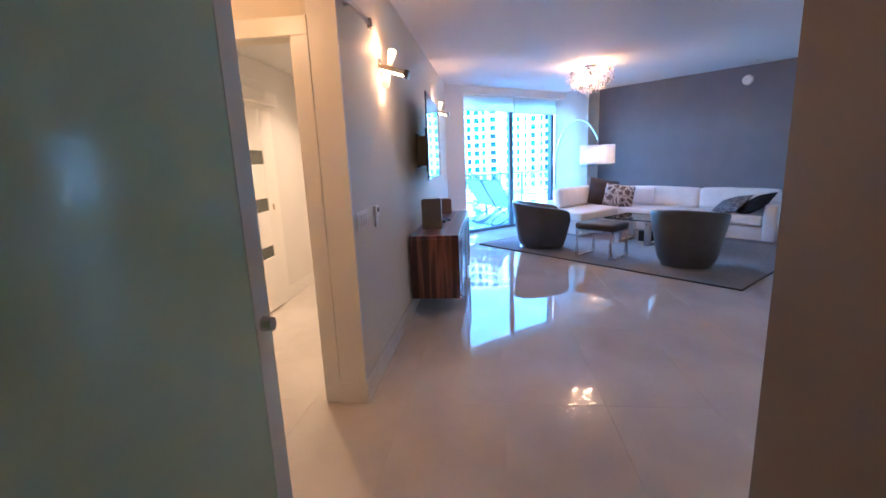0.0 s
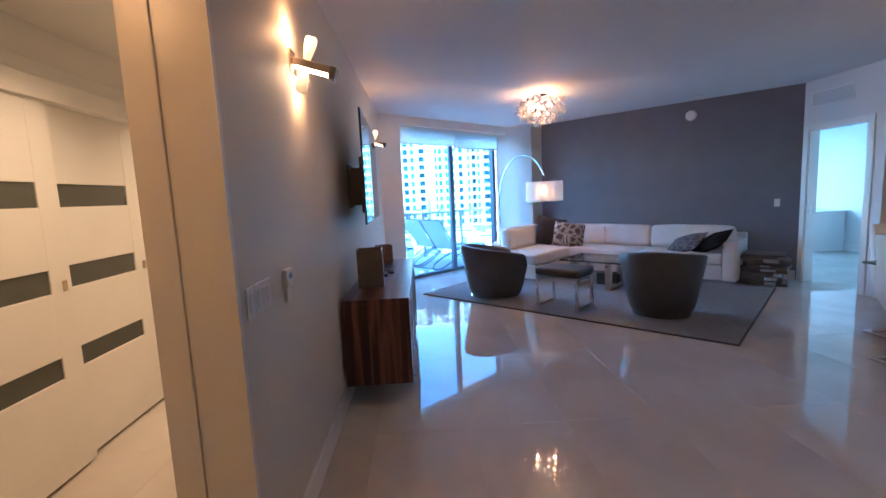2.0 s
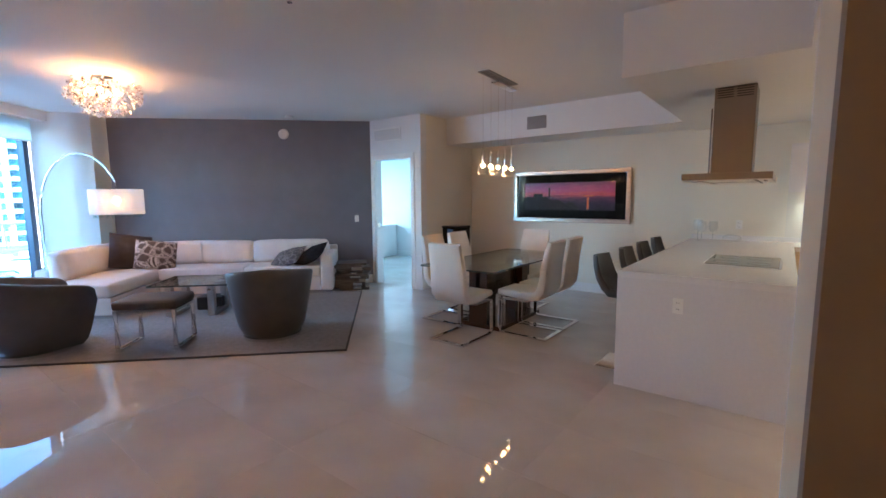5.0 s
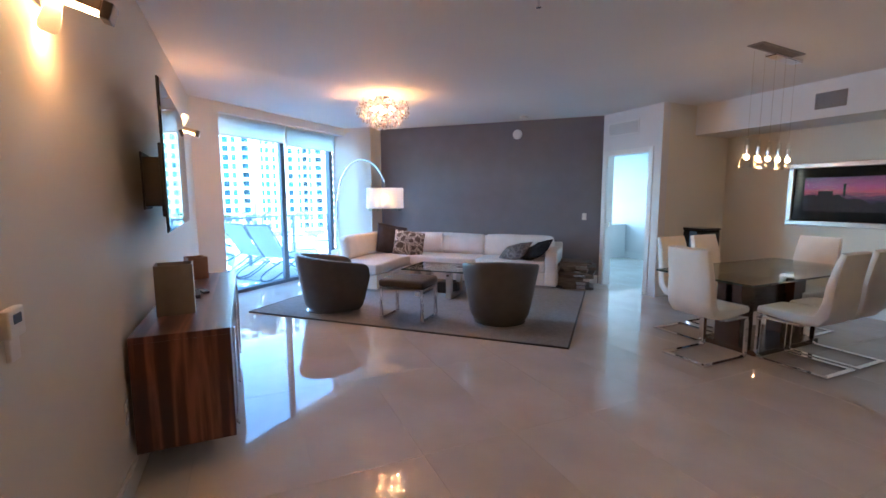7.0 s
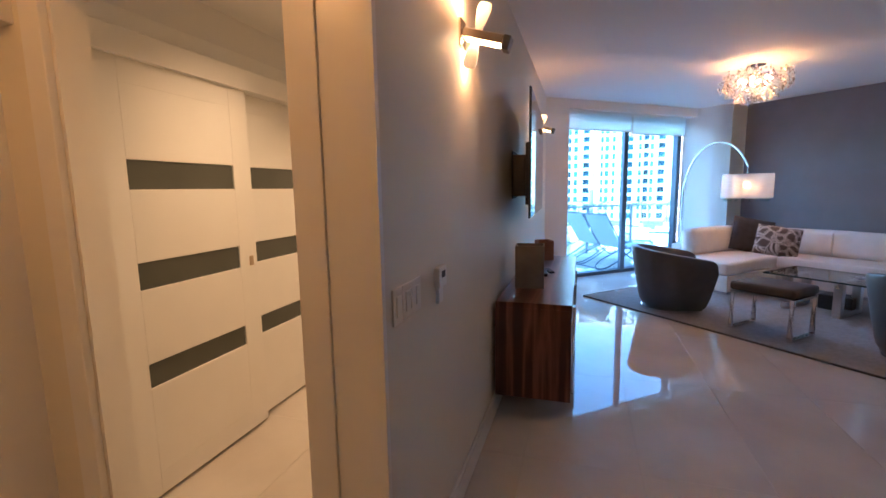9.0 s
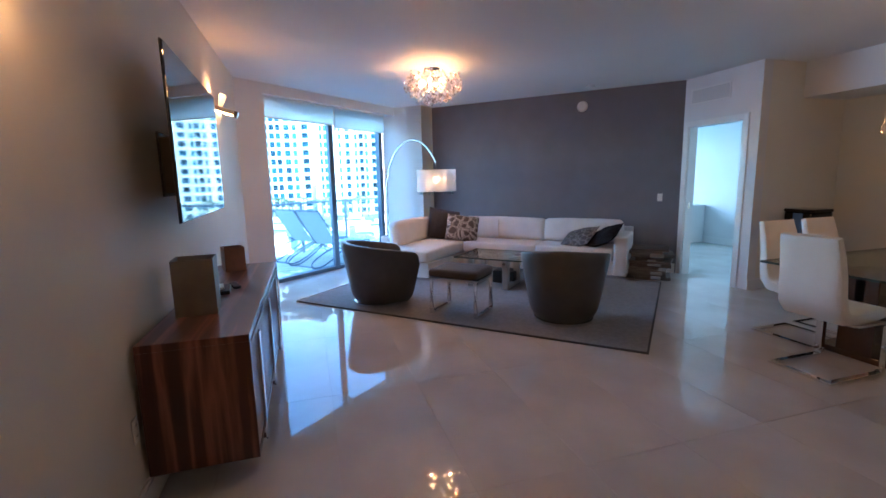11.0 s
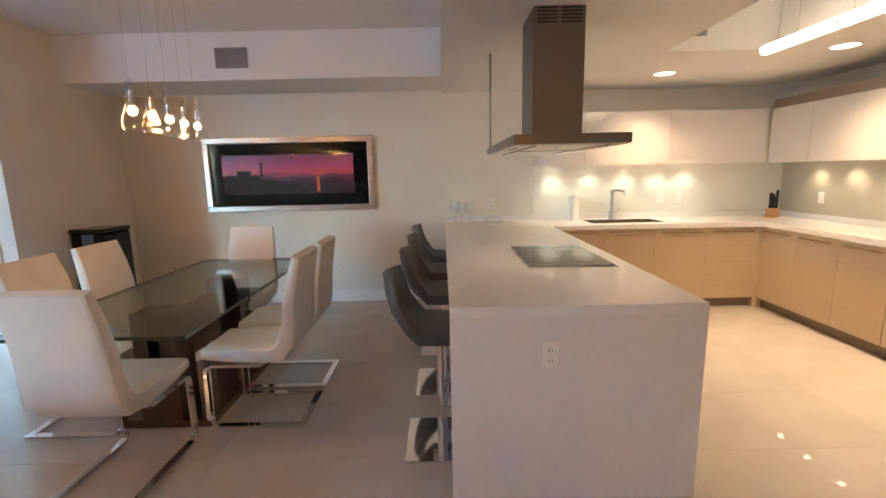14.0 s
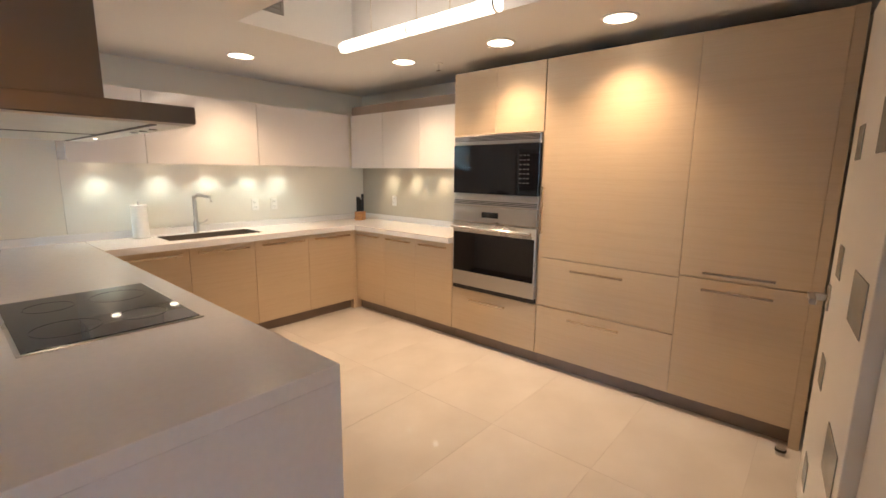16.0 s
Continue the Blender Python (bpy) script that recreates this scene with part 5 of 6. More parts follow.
for x, y in ((0.95, 0.055), (0.95, 0.52)):
    part("light", cyls((x, y, -0.002, 0.0, 0.008)), M_PUCK, hd, "small lit hood lamp")
part("hanging_rod", cyls((1.29, 0.555, 0.055, LOW - 1.605, 0.008), n=10), M_DARKSTEEL, hd)
for x in (0.22, 0.32, 0.42):
    for y in (0.05, 0.535):
        part("button", cyls((x, y, -0.003, 0.0, 0.012), n=14), M_DARKSTEEL, hd)
lamp("hood_lamp", "SPOT", 4, (1.0, 0.80, 0.55), look((4.6, 1.62, 1.59), (4.6, 1.621, 0)), 0.05, spot=130)


def handle(parent, x0, x1, y, z, axis="x"):
    """A flat bar pull on two short posts; it stands towards -y of its parent."""
    if axis == "x":
        bm = boxes((x0, x1, y - 0.036, y - 0.024, z - 0.007, z + 0.007), (x0 + 0.01, x0 + 0.018, y - 0.026, y, z - 0.004, z + 0.004), (x1 - 0.018, x1 - 0.01, y - 0.026, y, z - 0.004, z + 0.004))
    else:
        bm = boxes((z - 0.007, z + 0.007, y - 0.036, y - 0.024, x0, x1), (z - 0.004, z + 0.004, y - 0.026, y, x0 + 0.01, x0 + 0.018), (z - 0.004, z + 0.004, y - 0.026, y, x1 - 0.018, x1 - 0.01))
    return part("handle", bm, M_NICKEL, parent, "slim satin nickel bar handle")


# Local frame of a run: x along the run, -y out into the room, so the front face is y = 0.
def base_unit(m, w, label, depth=0.56, bars=True):
    c = thing("base_cabinet", m, label, "cabinet", "kitchen base cabinets")
    part("body", boxes((0, w, 0.02, depth, 0.10, CT - 0.05)), M_ASH, c)
    d = part("door", boxes((0.0015, w - 0.0015, 0, 0.02, 0.105, CT - 0.055), bevel=0.0015), M_ASH, c)
    if bars:
        handle(d, 0.06, w - 0.06, 0.0, CT - 0.10)
    part("plinth", boxes((0, w, 0.06, 0.075, 0, 0.10)), M_KICK, c)
    return c


SINK = lambda y: pose(6.30, y, 0, 0, 0, -90)
for k in range(4):
    base_unit(SINK(1.14 - k * 0.535), 0.535, "pale ash base cabinet under the sink counter", 0.5)
RIGHT = lambda x: pose(x, -1.04, 0, 0, 0, 180)
ww = (6.30 - 4.95) / 3
for k in range(3):
    base_unit(RIGHT(6.30 - k * ww), ww, "pale ash base cabinet beside the ovens", 0.54)
single("corner_filler", boxes((0, 0.54, -0.55, 0.04, 0.0, CT - 0.05)), M_ASH, pose(6.30, -1.04, 0), "pale ash corner filler post", "cabinet")

wt = thing("worktop", pose(0, 0, 0), "white quartz L-shaped worktop with an undermount sink cut", "worktop")
part("slab", boxes((6.25, 6.40, -0.99, 1.158, CT - 0.05, CT), (6.76, 6.848, -0.99, 1.158, CT - 0.05, CT), (6.40, 6.76, -0.99, -0.08, CT - 0.05, CT),
                   (6.40, 6.76, 0.70, 1.158, CT - 0.05, CT), (4.955, 6.848, -1.598, -0.99, CT - 0.05, CT)), M_COUNTER, wt)
part("upstand", boxes((6.825, 6.845, -1.57, 2.25, CT, CT + 0.06), (4.955, 6.845, -1.596, -1.576, CT, CT + 0.06)), M_COUNTER, wt)
sk = thing("sink", pose(6.395, -0.08, CT - 0.05), "undermount steel sink set in the worktop", "sink")
# Steel bowl coloured near black: the recess's shade is put into its colour.
part("bowl", boxes((0, 0.37, 0, 0.78, -0.20, -0.19), (0.007, 0.012, 0.002, 0.778, -0.19, 0.046), (0.358, 0.363, 0.002, 0.778, -0.19, 0.046), (0.012, 0.358, 0.002, 0.007, -0.19, 0.046), (0.012, 0.358, 0.773, 0.778, -0.19, 0.046)), mat("shade_darkened_sink", (0.06, 0.05, 0.045), 0.4, vary=0.1, scale=20), sk)
part("drain", cyls((0.18, 0.39, -0.19, -0.187, 0.04)), M_CHROME, sk)
fc = thing("faucet", pose(6.785, 0.36, CT), "angular brushed steel kitchen faucet", "faucet")
part("body", cyls((0, 0, 0, 0.10, 0.024), (0, 0, 0.10, 0.33, 0.017)), M_STEEL, fc, smooth=True)
bm = bmesh.new()
tube(bm, [(0, 0, 0.31), (-0.05, -0.01, 0.335), (-0.19, -0.06, 0.325), (-0.20, -0.065, 0.28)], 0.014, 12)
part("spout", bm, M_STEEL, fc, smooth=True)
bm = bmesh.new()
tube(bm, [(0, -0.02, 0.08), (0, -0.06, 0.085), (0, -0.10, 0.11)], 0.007, 10)
part("lever", bm, M_STEEL, fc, smooth=True)
pt = thing("paper_towel_roll", pose(6.74, 0.80, CT), "white paper towel roll standing on the worktop", "paper towel")
part("roll", cyls((0, 0, 0.01, 0.27, 0.058), n=32), mat("paper_towel", (0.80, 0.80, 0.79), 0.9, vary=0.03, scale=30, bump=0.4, bump_scale=150), pt, smooth=True)
part("stand", cyls((0, 0, 0, 0.01, 0.07)), M_STEEL, pt)
part("knob", cyls((0, 0, 0.27, 0.30, 0.008)), M_STEEL, pt)
kb = thing("knife_block", pose(6.62, -1.36, CT, 0, 0, 30), "wooden knife block with black-handled knives", "knife block")
part("block", boxes((-0.045, 0.045, -0.06, 0.06, 0, 0.10), bevel=0.004), mat("knife_block_wood", (0.45, 0.22, 0.09), 0.4, vary=0.2, scale=10, stretch=(1, 1, 6)), kb)
for k, (x, y, h) in enumerate(((-0.02, -0.03, 0.30), (0.02, -0.03, 0.26), (-0.02, 0.02, 0.24), (0.02, 0.02, 0.27))):
    part("knife", boxes((x - 0.011, x + 0.011, y - 0.014, y + 0.014, 0.10, h), bevel=0.004), M_BLACK, kb, "black knife handle")


def goblet(x, y, h, r):
    bm = bmesh.new()
    prof = [(0.035, 0.0), (0.034, 0.004), (0.006, 0.008), (0.005, h * 0.45), (r * 0.7, h * 0.5), (r, h * 0.7), (r * 0.8, h)]
    n = 20
    sheet(bm, lambda i, j: (prof[j][0] * math.cos(2 * math.pi * i / n), prof[j][0] * math.sin(2 * math.pi * i / n), prof[j][1]), n, len(prof), True)
    return single("wine_glass", bm, M_WINEGLASS, pose(x, y, CT), "clear wine glass standing on the island", "glass", "glasses on the island", True)


goblet(6.56, 2.14, 0.27, 0.062)
goblet(6.42, 2.08, 0.25, 0.06)
goblet(6.62, 1.98, 0.25, 0.058)
single("glass_bowl", ball(bmesh.new(), 0, 0, 0.055, 0.10, 0.55, 24), M_WINEGLASS, pose(6.35, 1.75, CT), "low clear glass bowl on the island", "bowl", smooth=True)

# Glass splashbacks.
setting("trim_splashback_sink", boxes((6.842, 6.850, -1.60, 1.25, CT, 1.545)), M_SPLASH, label="pale glass splashback behind the sink", category="splashback")
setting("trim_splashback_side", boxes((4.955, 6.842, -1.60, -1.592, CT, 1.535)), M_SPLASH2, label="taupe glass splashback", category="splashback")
outlet(pose(6.85, 1.72, 1.12, 0, 0, -90), "white outlet on the wall above the island")
for y, z in ((-0.22, 1.14), (-0.42, 1.14)):
    outlet(pose(6.842, y, z, 0, 0, -90), "white outlet on the glass splashback")
for x in (6.28, 5.2):
    outlet(pose(x, -1.592, 1.15, 0, 0, 180), "white outlet on the taupe splashback")


def upper(m, w, label, z0=1.54, z1=2.07, depth=0.34):
    c = thing("wall_cabinet", m, label, "cabinet", "kitchen wall cabinets")
    part("body", boxes((0, w, 0.02, depth, z0, z1)), M_GLOSSWHITE, c)
    part("door", boxes((0.0015, w - 0.0015, 0, 0.02, z0 - 0.018, z1), bevel=0.0015), M_GLOSSWHITE, c)
    return c


UB = lambda y: pose(6.505, y, 0, 0, 0, -90)
for a, b in ((1.25, 0.77), (0.77, -0.12), (-0.12, -1.14)):
    upper(UB(a), a - b, "white gloss lacquer wall cabinet over the sink")
UR = lambda x: pose(x, -1.16, 0, 0, 0, 180)
uw = (6.50 - 4.95) / 3
for k in range(3):
    upper(UR(6.50 - k * uw), uw, "white gloss lacquer wall cabinet beside the ovens", 1.53, 2.06, 0.43)
single("cabinet_filler", boxes((4.95, 6.50, -1.5, -1.18, 2.062, 2.15)), M_FILLER, pose(0, 0, 0), "taupe filler above the wall cabinets", "filler")

for y in (-0.47, -0.15, 0.22, 0.61, 1.03):
    single("puck_light", cyls((0, 0, -0.008, 0.0, 0.032)), M_PUCK, pose(6.74, y, 1.54), "small round light under the wall cabinets", "puck light", "under-cabinet lights")
    lamp("puck_lamp", "SPOT", 4.0, (0.88, 1.0, 0.84), look((6.70, y, 1.51), (6.76, y, 0.9)), 0.03, spot=115)
for x in (6.3, 5.92, 5.52):
    single("puck_light", cyls((0, 0, -0.008, 0.0, 0.032)), M_PUCK, pose(x, -1.48, 1.53), "small round light under the wall cabinets", "puck light", "under-cabinet lights")
    lamp("puck_lamp", "SPOT", 4.2, (1.0, 0.88, 0.62), look((x, -1.48, 1.505), (x, -1.54, 0.9)), 0.02, spot=110)

# Tall units: the run starts at x 4.945 and goes towards the entry.
TALL = lambda x: pose(x, -1.04, 0, 0, 0, 180)


def front(parent, x0, x1, z0, z1, name="door"):
    return part(name, boxes((x0 + 0.0012, x1 - 0.0012, -0.0, 0.02, z0 + 0.0015, z1 - 0.0015), bevel=0.0015), M_ASH, parent)


ov = thing("oven_tower", TALL(4.945), "pale ash tall cabinet housing two built-in ovens", "cabinet", "tall kitchen cabinets")
w = 0.83
part("body", boxes((0, w, 0.02, 0.55, 0.10, 2.265)), M_ASH, ov)
front(ov, 0, w / 2, 1.775, 2.265)
front(ov, w / 2, w, 1.775, 2.265)
d = front(ov, 0, w, 0.105, 0.485, "drawer_front")
handle(d, 0.20, 0.56, 0.0, 0.405)
part("plinth", boxes((0, w, 0.06, 0.075, 0, 0.10)), M_KICK, ov)
mw = thing("microwave", TALL(4.945) @ pose(0.015, -0.012, 1.30), "black glass built-in microwave with steel trim", "microwave")
W_ = 0.80
part("trim_top", boxes((0, W_, 0, 0.03, 0.40, 0.468), bevel=0.002), M_STEEL, mw)
for k in range(4):
    part("louvre", boxes((0.005, W_ - 0.005, -0.002, 0.0, 0.425 + 0.010 * k, 0.430 + 0.010 * k)), M_BLACK, mw)
part("door", boxes((0.0, W_, -0.008, 0.03, 0.01, 0.395), bevel=0.003), M_BLACKGLASS, mw)
part("trim_bottom", boxes((0, W_, 0, 0.03, -0.03, 0.008), bevel=0.002), M_STEEL, mw)
M_PRINT = mat("grey_print", (0.09, 0.09, 0.09), 0.4, vary=0.1)
for r in range(7):
    for c_ in range(3):
        part("key", boxes((0.635 + 0.032 * c_, 0.655 + 0.032 * c_, -0.009, -0.008, 0.10 + 0.034 * r, 0.108 + 0.034 * r)), M_PRINT, mw)
oo = thing("wall_oven", TALL(4.945) @ pose(0.015, -0.012, 0.495), "steel built-in wall oven with dark window", "oven")
part("vent_strip", boxes((0, W_, 0, 0.03, 0.715, 0.772), bevel=0.002), M_STEEL, oo)
for k in range(3):
    part("louvre", boxes((0.005, W_ - 0.005, -0.002, 0.0, 0.728 + 0.012 * k, 0.734 + 0.012 * k)), M_BLACK, oo)
part("control_panel", boxes((0, W_, -0.01, 0.03, 0.585, 0.71), bevel=0.003), M_STEEL, oo)
part("display", boxes((0.30, 0.46, -0.012, -0.01, 0.625, 0.67)), M_BLACKGLASS, oo, "dark display")
part("door", boxes((0, W_, -0.008, 0.03, 0.03, 0.575), bevel=0.004), M_STEEL, oo)
part("window", boxes((0.012, W_ - 0.012, -0.011, -0.008, 0.155, 0.49)), M_BLACKGLASS, oo, "dark oven window")
bm = bmesh.new()
tube(bm, [(0.02, -0.055, 0.535), (W_ - 0.02, -0.055, 0.535)], 0.013, 14)
for x in (0.05, W_ - 0.05):
    tube(bm, [(x, -0.055, 0.535), (x, -0.005, 0.535)], 0.009, 10)
part("handle", bm, M_CHROME, oo, "round steel bar handle", smooth=True)
part("bottom_trim", boxes((0, W_, 0, 0.03, -0.005, 0.028)), M_BLACK, oo)

fr = thing("refrigerator_cabinet", TALL(4.11), "pale ash panelled refrigerator with two freezer drawers", "refrigerator", "tall kitchen cabinets")
w = 0.955
part("body", boxes((0, w, 0.02, 0.55, 0.10, 2.265)), M_ASH, fr)
d = front(fr, 0, w, 0.865, 2.265)
handle(d, 1.04, 1.385, 0.0, 0.02, "z")
d = front(fr, 0, w, 0.495, 0.86, "drawer_front")
handle(d, 0.265, 0.63, 0.0, 0.795)
d = front(fr, 0, w, 0.105, 0.49, "drawer_front")
handle(d, 0.265, 0.63, 0.0, 0.43)
part("plinth", boxes((0, w, 0.06, 0.075, 0, 0.10)), M_KICK, fr)
fr2 = thing("pantry_cabinet", TALL(3.1555), "pale ash tall pantry cabinet at the end of the run", "cabinet", "tall kitchen cabinets")
w = 0.625
part("body", boxes((0, w, 0.02, 0.55, 0.10, 2.265)), M_ASH, fr2)
d = front(fr2, 0, w, 0.88, 2.265)
handle(d, 0.13, 0.475, 0.0, 0.915)
d = front(fr2, 0, w, 0.105, 0.875)
handle(d, 0.13, 0.475, 0.0, 0.815)
part("end_panel", boxes((w, w + 0.05, -0.005, 0.55, 0.0, 2.265)), M_ASH, fr2)
part("plinth", boxes((0, w, 0.06, 0.075, 0, 0.10)), M_KICK, fr2)

# Kitchen ceiling lights.
for x, y in ((6.08, 0.19), (5.23, -0.73), (4.33, -0.77), (3.535, -0.785)):
    rl = thing("recessed_light", pose(x, y, LOW), "round recessed ceiling light, lit", "ceiling light", "recessed kitchen lights")
    bm = bmesh.new()
    tube(bm, [(0.095 * math.cos(2 * math.pi * k / 32), 0.095 * math.sin(2 * math.pi * k / 32), -0.003) for k in range(32)], 0, closed=True, square=(0.016, 0.008))
    part("trim_ring", bm, M_WHITEPLASTIC, rl)
    part("lens", cyls((0, 0, -0.003, 0.0, 0.088), n=32), M_PUCK, rl, "glowing lens")
    lamp("recessed_lamp", "SPOT", 74, (1.0, 0.72, 0.44), look((x, y, LOW - 0.02), (x, y + 0.001, 0)), 0.08, spot=120)
tl = thing("linear_pendant", pose(3.88, -0.06, 2.30), "glowing tube pendant hanging in the ceiling recess", "pendant light")
bm = bmesh.new()
tube(bm, [(-0.02, 0, 0), (0.60, 0, 0)], 0.036, 20)
part("tube", bm, M_TUBE, tl, "glowing white tube", smooth=True)
bm = bmesh.new()
tube(bm, [(0.615, 0, 0), (1.245, 0, 0)], 0.036, 20)
part("tube", bm, M_TUBE, tl, "glowing white tube", smooth=True)
for x in (-0.012, 0.60, 1.22):
    bm = bmesh.new()
    tube(bm, [(x, 0, 0), (x + 0.014, 0, 0)], 0.038, 20)
    part("collar", bm, M_WHITEPLASTIC, tl)
for x in (0.3, 0.55, 0.95):
    part("wire", cyls((x, 0, 0.03, CEIL - 2.30, 0.002), n=6), M_NICKEL, tl)
grille("recess_vent", 0.11, 0.13, pose(5.30, 0.38, 2.585, 0, 0, -90), "grey slatted air vent in the ceiling recess", 9, M_VENTGREY)
sprinkler(5.05, -0.95, LOW)

# Open entry door beside the tall cabinets.
F_, N_ = Vector((2.475, -0.66)), Vector((2.40, 0.26))
dd = N_ - F_
ed_ = thing("entry_door", pose(F_.x, F_.y, 0.01, 0, 0, math.degrees(math.atan2(dd.y, dd.x))), "white entry door with square glass inserts, standing open", "door")
LW = dd.length
part("leaf", boxes((0, LW, 0.0, 0.045, 0, 2.12), bevel=0.003), M_TRIM, ed_)
M_INSERT = mat("grey_etched_glass", (0.30, 0.31, 0.31), 0.25, vary=0.08, scale=6)
for k in range(4):
    z = 0.15 + 0.46 * k
    part("square_insert", boxes((0.17, 0.29, -0.004, 0.0, z, z + 0.13), bevel=0.002), M_INSERT, ed_, "square grey glass insert")
    if k:
        z = -0.08 + 0.54 * k
        part("square_insert", boxes((0.60, 0.85, -0.004, 0.0, z, z + 0.17), bevel=0.002), M_INSERT, ed_, "large grey glass insert")
part("handle_plate", boxes((0.05, 0.10, -0.008, 0, 0.90, 1.01), bevel=0.003), M_STEEL, ed_)
part("lever", boxes((0.06, 0.09, -0.060, -0.008, 0.94, 0.97), (0.06, 0.20, -0.074, -0.050, 0.942, 0.968), bevel=0.004), M_STEEL, ed_, "steel lever handle")
ds = thing("door_stop", pose(2.555, -0.94, 0), "small steel floor door stop", "door stop")
part("post", cyls((0, 0, 0, 0.045, 0.022)), M_STEEL, ds, smooth=True)
part("rubber_ring", cyls((0, 0, 0.02, 0.034, 0.026)), M_BLACK, ds, smooth=True)


def bar_stool(m):
    c = thing("bar_stool", m, "black leather bar stool with curved back on a chrome pedestal", "bar stool", "stools along the island")
    bm = bmesh.new()
    prof = [(0.20, 0.68), (0.05, 0.665), (-0.10, 0.67), (-0.19, 0.72), (-0.235, 0.79), (-0.262, 0.88), (-0.28, 0.975)]
    th = [0.025, 0.035, 0.038, 0.036, 0.03, 0.026, 0.018]
    W = [0.19, 0.205, 0.21, 0.21, 0.205, 0.195, 0.17]
    rows = []
    for k, ((y, z), t, w) in enumerate(zip(prof, th, W)):
        a, b = prof[max(0, k - 1)], prof[min(len(prof) - 1, k + 1)]
        d = Vector((0, b[0] - a[0], b[1] - a[1])).normalized()
        nrm = Vector((0, d.z, -d.y))
        ring = []
        for q, e in ((-1, 0.3), (-0.95, 0.9), (-0.5, 1), (0, 1), (0.5, 1), (0.95, 0.9), (1, 0.3), (1, -0.3), (0.95, -0.9), (0.5, -1), (0, -1), (-0.5, -1), (-0.95, -0.9), (-1, -0.3)):
            ring.append(bm.verts.new(Vector((q * w, y + 0.05 * q * q * (k > 2), z)) + nrm * (-e * t)))
        rows.append(ring)
    n = len(rows[0])
    for A, B in zip(rows, rows[1:]):
        for j in range(n):
            bm.faces.new((A[j], A[(j + 1) % n], B[(j + 1) % n], B[j]))
    bm.faces.new(rows[0])
    bm.faces.new(rows[-1][::-1])
    bmesh.ops.subdivide_edges(bm, edges=bm.edges[:], cuts=1, use_grid_fill=True, smooth=0.6)
    part("seat_shell", bm, M_LEATHER_BROWN, c, smooth=True)
    part("column", cyls((0, 0, 0.012, 0.63, 0.028)), M_CHROME, c, smooth=True)
    part("footrest", tube(bmesh.new(), [(-0.16, 0.02, 0.28), (-0.16, 0.18, 0.28), (0.16, 0.18, 0.28), (0.16, 0.02, 0.28)], 0, closed=True, square=(0.02, 0.014)), M_CHROME, c)
    part("seat_plate", boxes((-0.10, 0.10, -0.10, 0.10, 0.62, 0.635)), M_CHROME, c)
    part("base_plate", boxes((-0.21, 0.21, -0.20, 0.20, 0.0, 0.012), bevel=0.003), M_CHROME, c, "square chrome base plate")
    return c


bs = bar_stool(pose(4.03, 2.305, 0, 0, 0, 180))
for x in (4.72, 5.38, 6.05):
    copy_thing(bs, pose(x, 2.285, 0, 0, 0, 180))

# ---- bedroom seen through the door ----
lc = thing("low_dresser", pose(7.9, 9.75, 0), "low white dresser along the bedroom wall", "dresser")
part("body", boxes((-0.45, 0.48, -0.5, 0.5, 0.0, 0.78), bevel=0.004), M_TRIM, lc)
part("top", boxes((-0.47, 0.48, -0.52, 0.52, 0.78, 0.81), bevel=0.004), M_TRIM, lc)
bd = thing("door_1", pose(5.585, 6.085, 0.008, 0, 0, 3), "white bedroom door standing open", "door")
part("leaf", boxes((0, 0.80, 0, 0.04, 0, 2.10), bevel=0.003), M_TRIM, bd)
part("handle", boxes((0.70, 0.74, 0.04, 0.10, 0.98, 1.02), (0.62, 0.74, 0.085, 0.10, 0.99, 1.01), bevel=0.004), M_NICKEL, bd, "satin nickel lever")

# ---- balcony ----
M_DECK = mat("balcony_deck", (0.52, 0.53, 0.54), 0.5, vary=0.06, scale=5, bump=0.2, bump_scale=60)
OUT = m_win
setting("balcony_floor", boxes((-1.5, 5.5, 0.16, 2.15, -0.25, -0.01)), M_DECK, OUT, "pale balcony floor", "floor")
rl = thing("balcony_railing", OUT @ pose(0, 2.05, 0), "glass balcony railing with aluminium posts and handrail", "railing")
rl["kind"] = "structure"
M_ALU = mat("grey_aluminium", (0.15, 0.18, 0.21), 0.4, 0.4, vary=0.05, scale=10)
part("handrail", boxes((-1.5, 5.5, -0.03, 0.03, 1.03, 1.07), bevel=0.004), M_ALU, rl)
for k in range(6):
    x = -1.3 + 1.3 * k
    part("post", boxes((x - 0.025, x + 0.025, -0.02, 0.02, -0.01, 1.03), bevel=0.003), M_ALU, rl)
    if k < 5:
        p = part("glass_panel", boxes((x + 0.04, x + 1.26, -0.006, 0.006, 0.05, 1.0)), M_CLEAR, rl)
        p.visible_shadow = False


